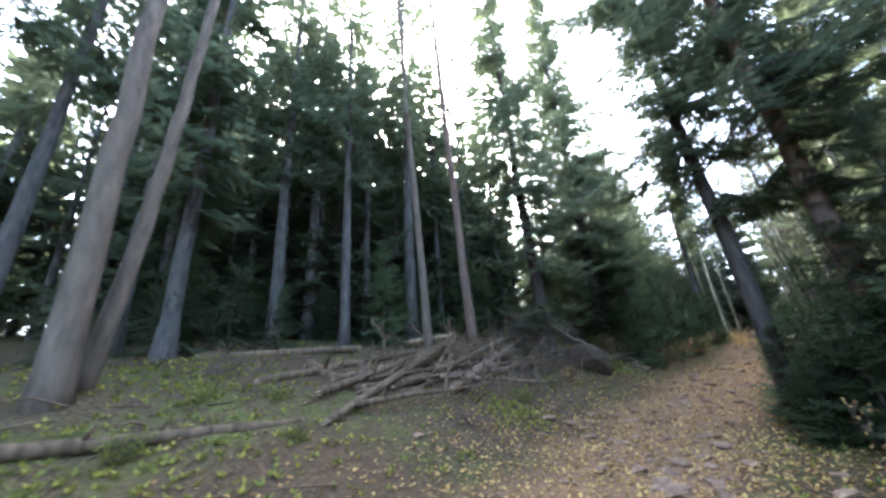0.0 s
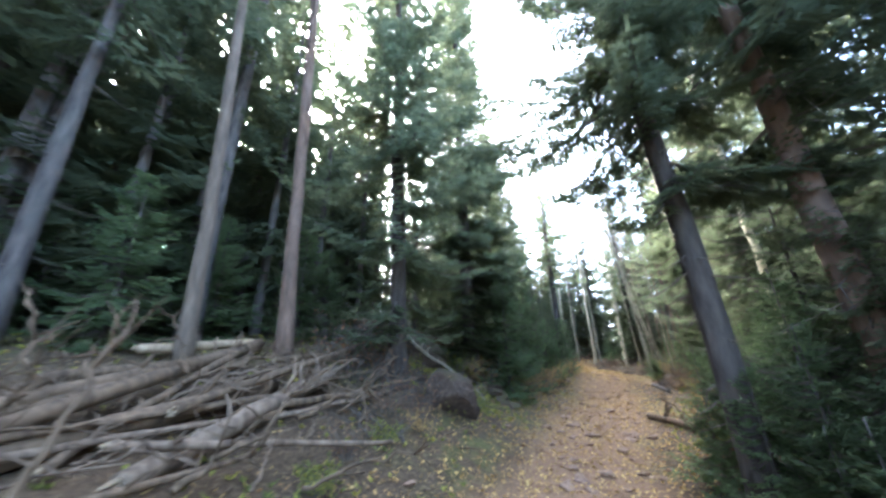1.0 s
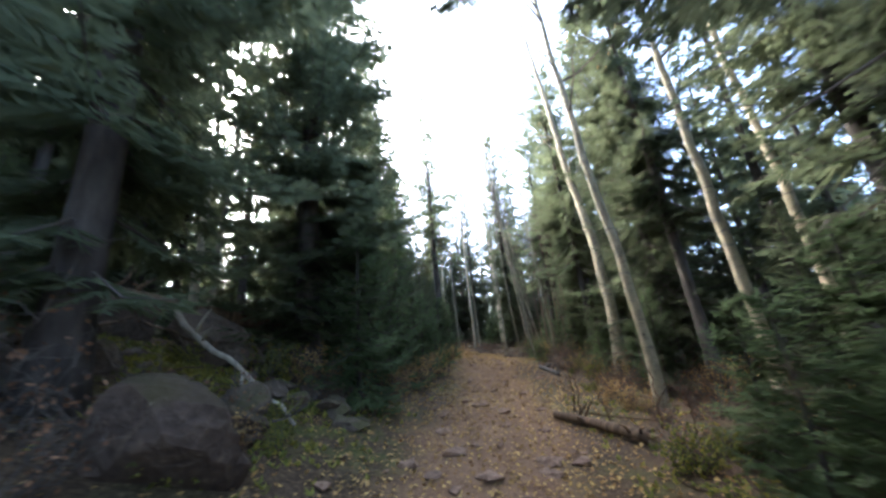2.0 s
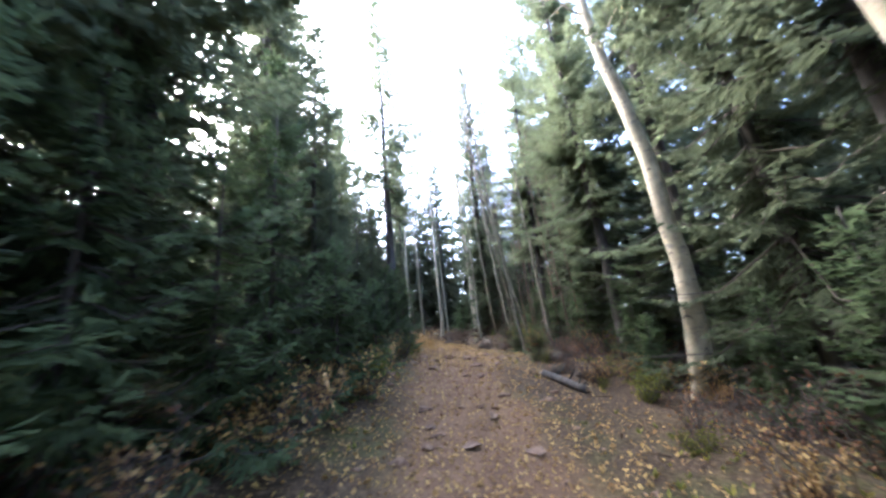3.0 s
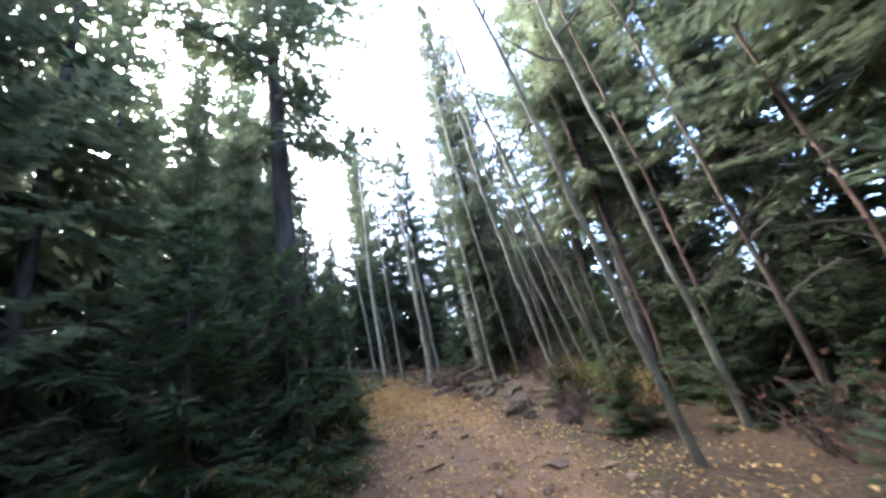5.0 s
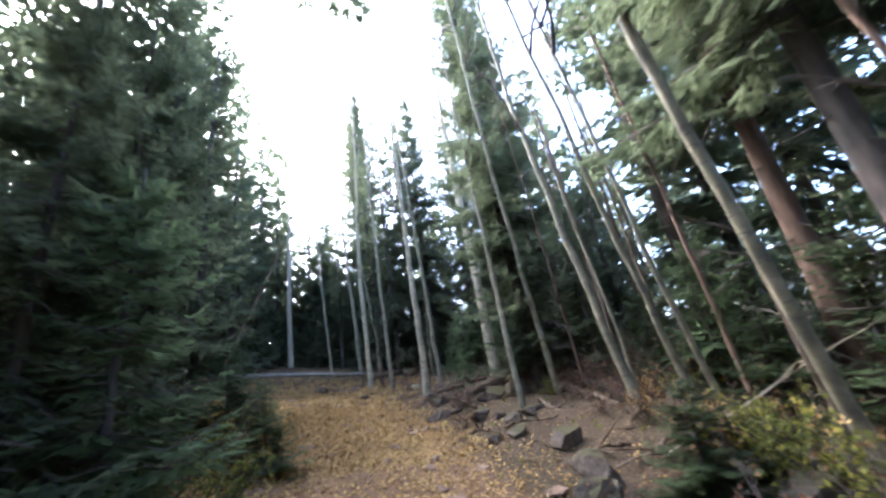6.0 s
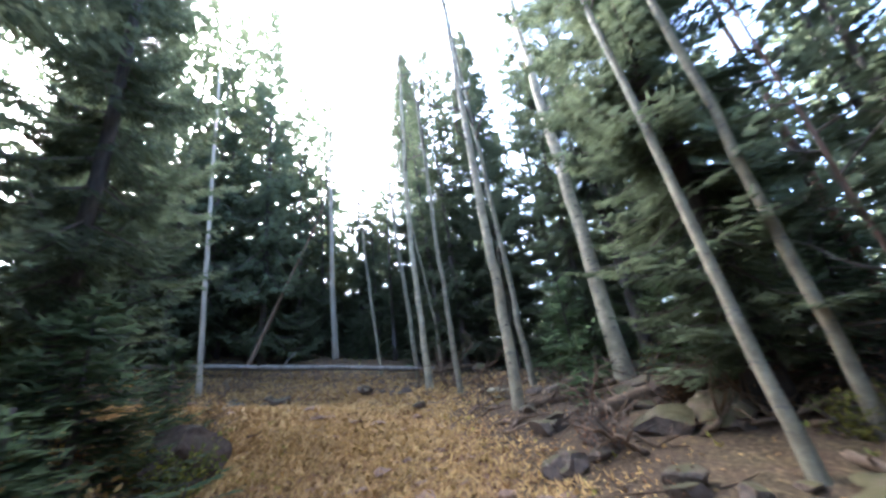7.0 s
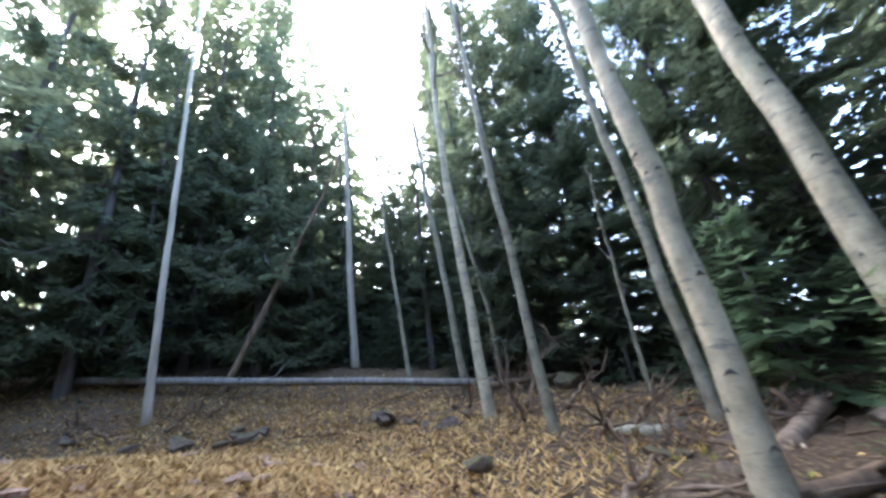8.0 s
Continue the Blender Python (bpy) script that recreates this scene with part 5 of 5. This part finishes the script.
log((16.6, 36.1), (24.6, 29.7), 0.095, 0.07, 167, "long smooth grey log lying across behind the clearing", GREYWOOD, stubs=2, lift=(0.12, 0.12), broken=False)
log((24.4, 29.6), (25.9, 28.9), 0.07, 0.05, 168, "grey dead log end beside aspens", stubs=3, lift=(0.1, 0.1))
HEAP = "tangled crooked dead branch by the aspens"
for k, (x, y, dx, dy, h) in enumerate(((23.9, 28.0, 0.5, 0.1, 0.9), (23.6, 27.8, -0.3, 0.2, 0.7), (24.1, 28.3, 0.9, -0.1, 1.0), (23.8, 28.2, 0.1, 0.4, 0.8), (23.2, 28.6, 0.3, -0.1, 0.7), (24.3, 27.7, 0.7, -0.3, 0.5),
                                       (22.6, 23.4, 0.4, 0.2, 0.4), (22.2, 23.0, 0.5, -0.1, 0.35), (22.9, 23.2, 0.2, 0.5, 0.4), (22.1, 22.5, -0.4, 0.3, 0.3), (23.8, 26.4, 0.35, -0.25, 0.35), (23.6, 26.6, -0.2, -0.35, 0.3),
                                       (22.6, 22.1, 0.6, -0.3, 0.35), (23.0, 21.5, 0.5, 0.5, 0.3), (21.9, 20.4, 0.6, -0.2, 0.25), (20.9, 19.0, 0.4, -0.4, 0.3), (24.2, 24.4, 0.6, -0.2, 0.5), (25.6, 24.0, 0.7, -0.6, 0.6))):
    g = ground_z(x, y)
    stick([(x, y, g + 0.03), (x + dx * 0.5, y + dy * 0.5, g + h * 0.7), (x + dx, y + dy, g + h)], 0.03 if h > 0.5 else 0.035, 180 + k, HEAP, 6, lengths=0.55)
log((23.65, 26.5), (23.95, 26.1), 0.07, 0.06, 199, "pale broken aspen chunk lying in leaves", ASPEN, stubs=1)
for k, (x, y, dx, dy) in enumerate(((19.2, 32.3, 0.5, 0.3), (18.4, 32.4, -0.6, 0.2), (18.0, 32.6, -0.4, 0.5), (19.8, 32.6, 0.7, -0.2))):
    g = ground_z(x, y)
    stick([(x, y, g + 0.02), (x + dx * 0.5, y + dy * 0.5, g + 0.3), (x + dx, y + dy, g + 0.35)], 0.03, 210 + k, "grey dead branch lying below the long log", 5)


rng_stones = np.random.RandomState(77)
for k in range(46):
    if k < 26:
        u = rng_stones.rand()
        x, y = 17.6 + 6.2 * u + rng_stones.randn() * 0.25, 33.0 - 4.4 * u + rng_stones.randn() * 0.35
    else:
        u = rng_stones.rand()
        x, y = 21.0 + 3.0 * u + rng_stones.randn() * 0.25, 20.6 + 6.0 * u + rng_stones.randn() * 0.3
    rock(x, y, 0.16 + 0.26 * rng_stones.rand(), 300 + k, "grey-brown stone in the rubble along the clearing", 0.65, 0.25, "stone", rng_stones.rand() * 360, 1.25, "rubble stones")


# ---- small ground cover ----
def litter():
    rng = np.random.RandomState(8)
    sh = Shell()
    k = rng.randint(20, len(LINE), 44000)
    lat = 0.9 * rng.choice([-1, 1], 44000) + rng.randn(44000) * 0.8
    x = LINE[k, 0] + SIDE[k, 0] * lat + rng.randn(44000) * 0.25
    y = LINE[k, 1] + SIDE[k, 1] * lat + rng.randn(44000) * 0.25
    x2, y2 = rng.uniform(-8, 30, 9000), rng.uniform(-4, 38, 9000)
    k = rng.randint(108, 150, 34000)
    lat = np.where(k < 132, rng.uniform(-3.4, 1.3, 34000), rng.uniform(-3.4, 3.2, 34000)) + rng.randn(34000) * 0.3
    x = np.r_[x, x2, LINE[k, 0] + SIDE[k, 0] * lat + rng.randn(34000) * 0.2]
    y = np.r_[y, y2, LINE[k, 1] + SIDE[k, 1] * lat + rng.randn(34000) * 0.2]
    z = surface(x, y)
    n = len(x)
    a = rng.rand(n) * 6.283
    ln = 0.026 + 0.034 * rng.rand(n)
    p = np.column_stack([x, y, z + 0.008 + 0.015 * rng.rand(n)])
    d = np.column_stack([np.cos(a), np.sin(a), rng.randn(n) * 0.35])
    w = np.column_stack([-np.sin(a), np.cos(a), rng.randn(n) * 0.35]) * (ln * 0.42)[:, None]
    sh.kites(p, p + d * ln[:, None], w, -ln * 0.12)
    ob = new("fallen_leaves", sh.mesh("fallen_leaves", FALLEN, False))
    tagged(ob, "dry yellow and brown aspen leaves covering the trail", "leaves", kind="stuff")


def herbs():
    rng = np.random.RandomState(9)
    sh = Shell()
    x, y = rng.uniform(-8, 30, 20000), rng.uniform(-4, 38, 20000)
    lat = terrain(x, y)[1]
    keep = (np.abs(lat) > 1.25) & (np.abs(lat) < 9) & ~((y > 26.5) & (np.abs(lat) < 4.5))
    keep &= (lat < 0) | (x + y < 22) | (rng.rand(len(x)) < 0.2)
    x, y = x[keep], y[keep]
    for a, b, n, wide in ((4.6, 12.3, 500, 0.5), (3.6, 12.2, 350, 0.4), (5.8, 12.3, 350, 0.35), (5.0, 11.3, 350, 0.4), (4.6, 10.4, 300, 0.5), (6.1, 11.7, 300, 0.4), (-2.6, 3.2, 300, 0.8), (1.2, 6.4, 200, 0.35), (-3.6, 5.6, 300, 0.8)):
        x, y = np.r_[x, a + rng.randn(n) * wide], np.r_[y, b + rng.randn(n) * wide]
    z = surface(x, y)
    for q in range(5):
        a = rng.rand(len(x)) * 6.283
        ln = 0.03 + 0.065 * rng.rand(len(x))
        p = np.column_stack([x, y, z])
        d = unit(np.column_stack([np.cos(a) * 0.7, np.sin(a) * 0.7, 0.4 + 0.6 * rng.rand(len(x))]))
        w = np.column_stack([-np.sin(a), np.cos(a), 0 * a]) * (ln * 0.2)[:, None]
        sh.kites(p, p + d * ln[:, None], w, ln * 0.05)
    ob = new("low_plants", sh.mesh("low_plants", HERBS, False))
    tagged(ob, "low yellow-green plants and moss on the banks", "plants", kind="stuff")


def dry_grass():
    rng = np.random.RandomState(19)
    sh = Shell()
    n = 30000
    k = rng.randint(114, 160, n)
    lat = rng.uniform(-3.6, 4.6, n) + rng.randn(n) * 0.4
    lat = np.where((k < 128) & (lat > 1.6), lat - 4.2, lat)
    x = LINE[k, 0] + SIDE[k, 0] * lat + rng.randn(n) * 0.2
    y = LINE[k, 1] + SIDE[k, 1] * lat + rng.randn(n) * 0.2
    z = surface(x, y)
    for q in range(2):
        a = rng.rand(n) * 6.283
        ln = 0.06 + 0.11 * rng.rand(n)
        p = np.column_stack([x, y, z])
        d = unit(np.column_stack([np.cos(a), np.sin(a), 0.25 + 0.5 * rng.rand(n)]))
        w = np.column_stack([-np.sin(a), np.cos(a), 0 * a]) * (ln * 0.09)[:, None]
        sh.kites(p, p + d * ln[:, None], w, ln * 0.03)
    ob = new("dry_grass", sh.mesh("dry_grass", FALLEN, False))
    tagged(ob, "short dry golden grass among leaves in the clearing", "grass", kind="stuff")


def twigs():
    rng = np.random.RandomState(10)
    sh = Shell()
    for _ in range(2600):
        x, y = rng.uniform(-7, 29), rng.uniform(-2, 37)
        lat = float(terrain(x, y)[1][0])
        if abs(lat) < 1.5 or abs(lat) > 8:
            continue
        z = float(surface([x], [y])[0]) + 0.02
        a, ln = rng.rand() * 6.283, 0.2 + 0.8 * rng.rand() ** 2
        d = np.array([math.cos(a), math.sin(a), 0.05 + 0.15 * rng.rand()])
        p = np.array([x, y, z])
        m = p + d * ln * 0.5 + rng.randn(3) * 0.03
        sh.tube([p, m, p + d * ln], [0.012, 0.009, 0.004], 4, cap=False)
    ob = new("fallen_twigs", sh.mesh("fallen_twigs", DEADWOOD))
    tagged(ob, "small grey dead twigs scattered over the forest floor", "twigs", kind="stuff")


def pebbles():
    rng = np.random.RandomState(12)
    sh = Shell()
    for _ in range(900):
        k = rng.randint(20, len(LINE))
        lat = rng.randn() * 0.85
        x, y = LINE[k, 0] + SIDE[k, 0] * lat, LINE[k, 1] + SIDE[k, 1] * lat
        z, s = float(surface([x], [y])[0]), 0.03 + 0.14 * rng.rand() ** 3
        pts = unit(rng.randn(11, 3)) * (1, 1, 0.38) * s
        bm = bmesh.new()
        for q in pts:
            bm.verts.new(q)
        hull = bmesh.ops.convex_hull(bm, input=bm.verts)
        bm.verts.index_update()
        sh.put([np.array(v.co) + (x, y, z + s * 0.12) for v in bm.verts], [[v.index for v in f.verts] for f in bm.faces])
        bm.free()
    ob = new("trail_stones", sh.mesh("trail_stones", TRAILROCK, False))
    tagged(ob, "small half-buried stones in the dirt trail", "stones", kind="stuff")


def surface(x, y):
    """Height of the built ground at places, by the same bumps that the ground has."""
    x, y = np.asarray(x, float), np.asarray(y, float)
    z, lat = terrain(x, y)
    bumps = np.array([noise.noise((a * 0.9, b * 0.9, 0.0)) * 0.55 + noise.noise((a * 2.9, b * 2.9, 5.0)) * 0.3 + noise.noise((a * 0.25, b * 0.25, 9.0)) for a, b in zip(x, y)])
    off = np.abs(lat)
    return z + bumps * 0.13 * np.clip((off - 0.9) / 1.6, 0.28, 1.0) - 0.05 * np.exp(-((off - 0.75) / 0.28) ** 2)


litter()
herbs()
dry_grass()
twigs()
pebbles()
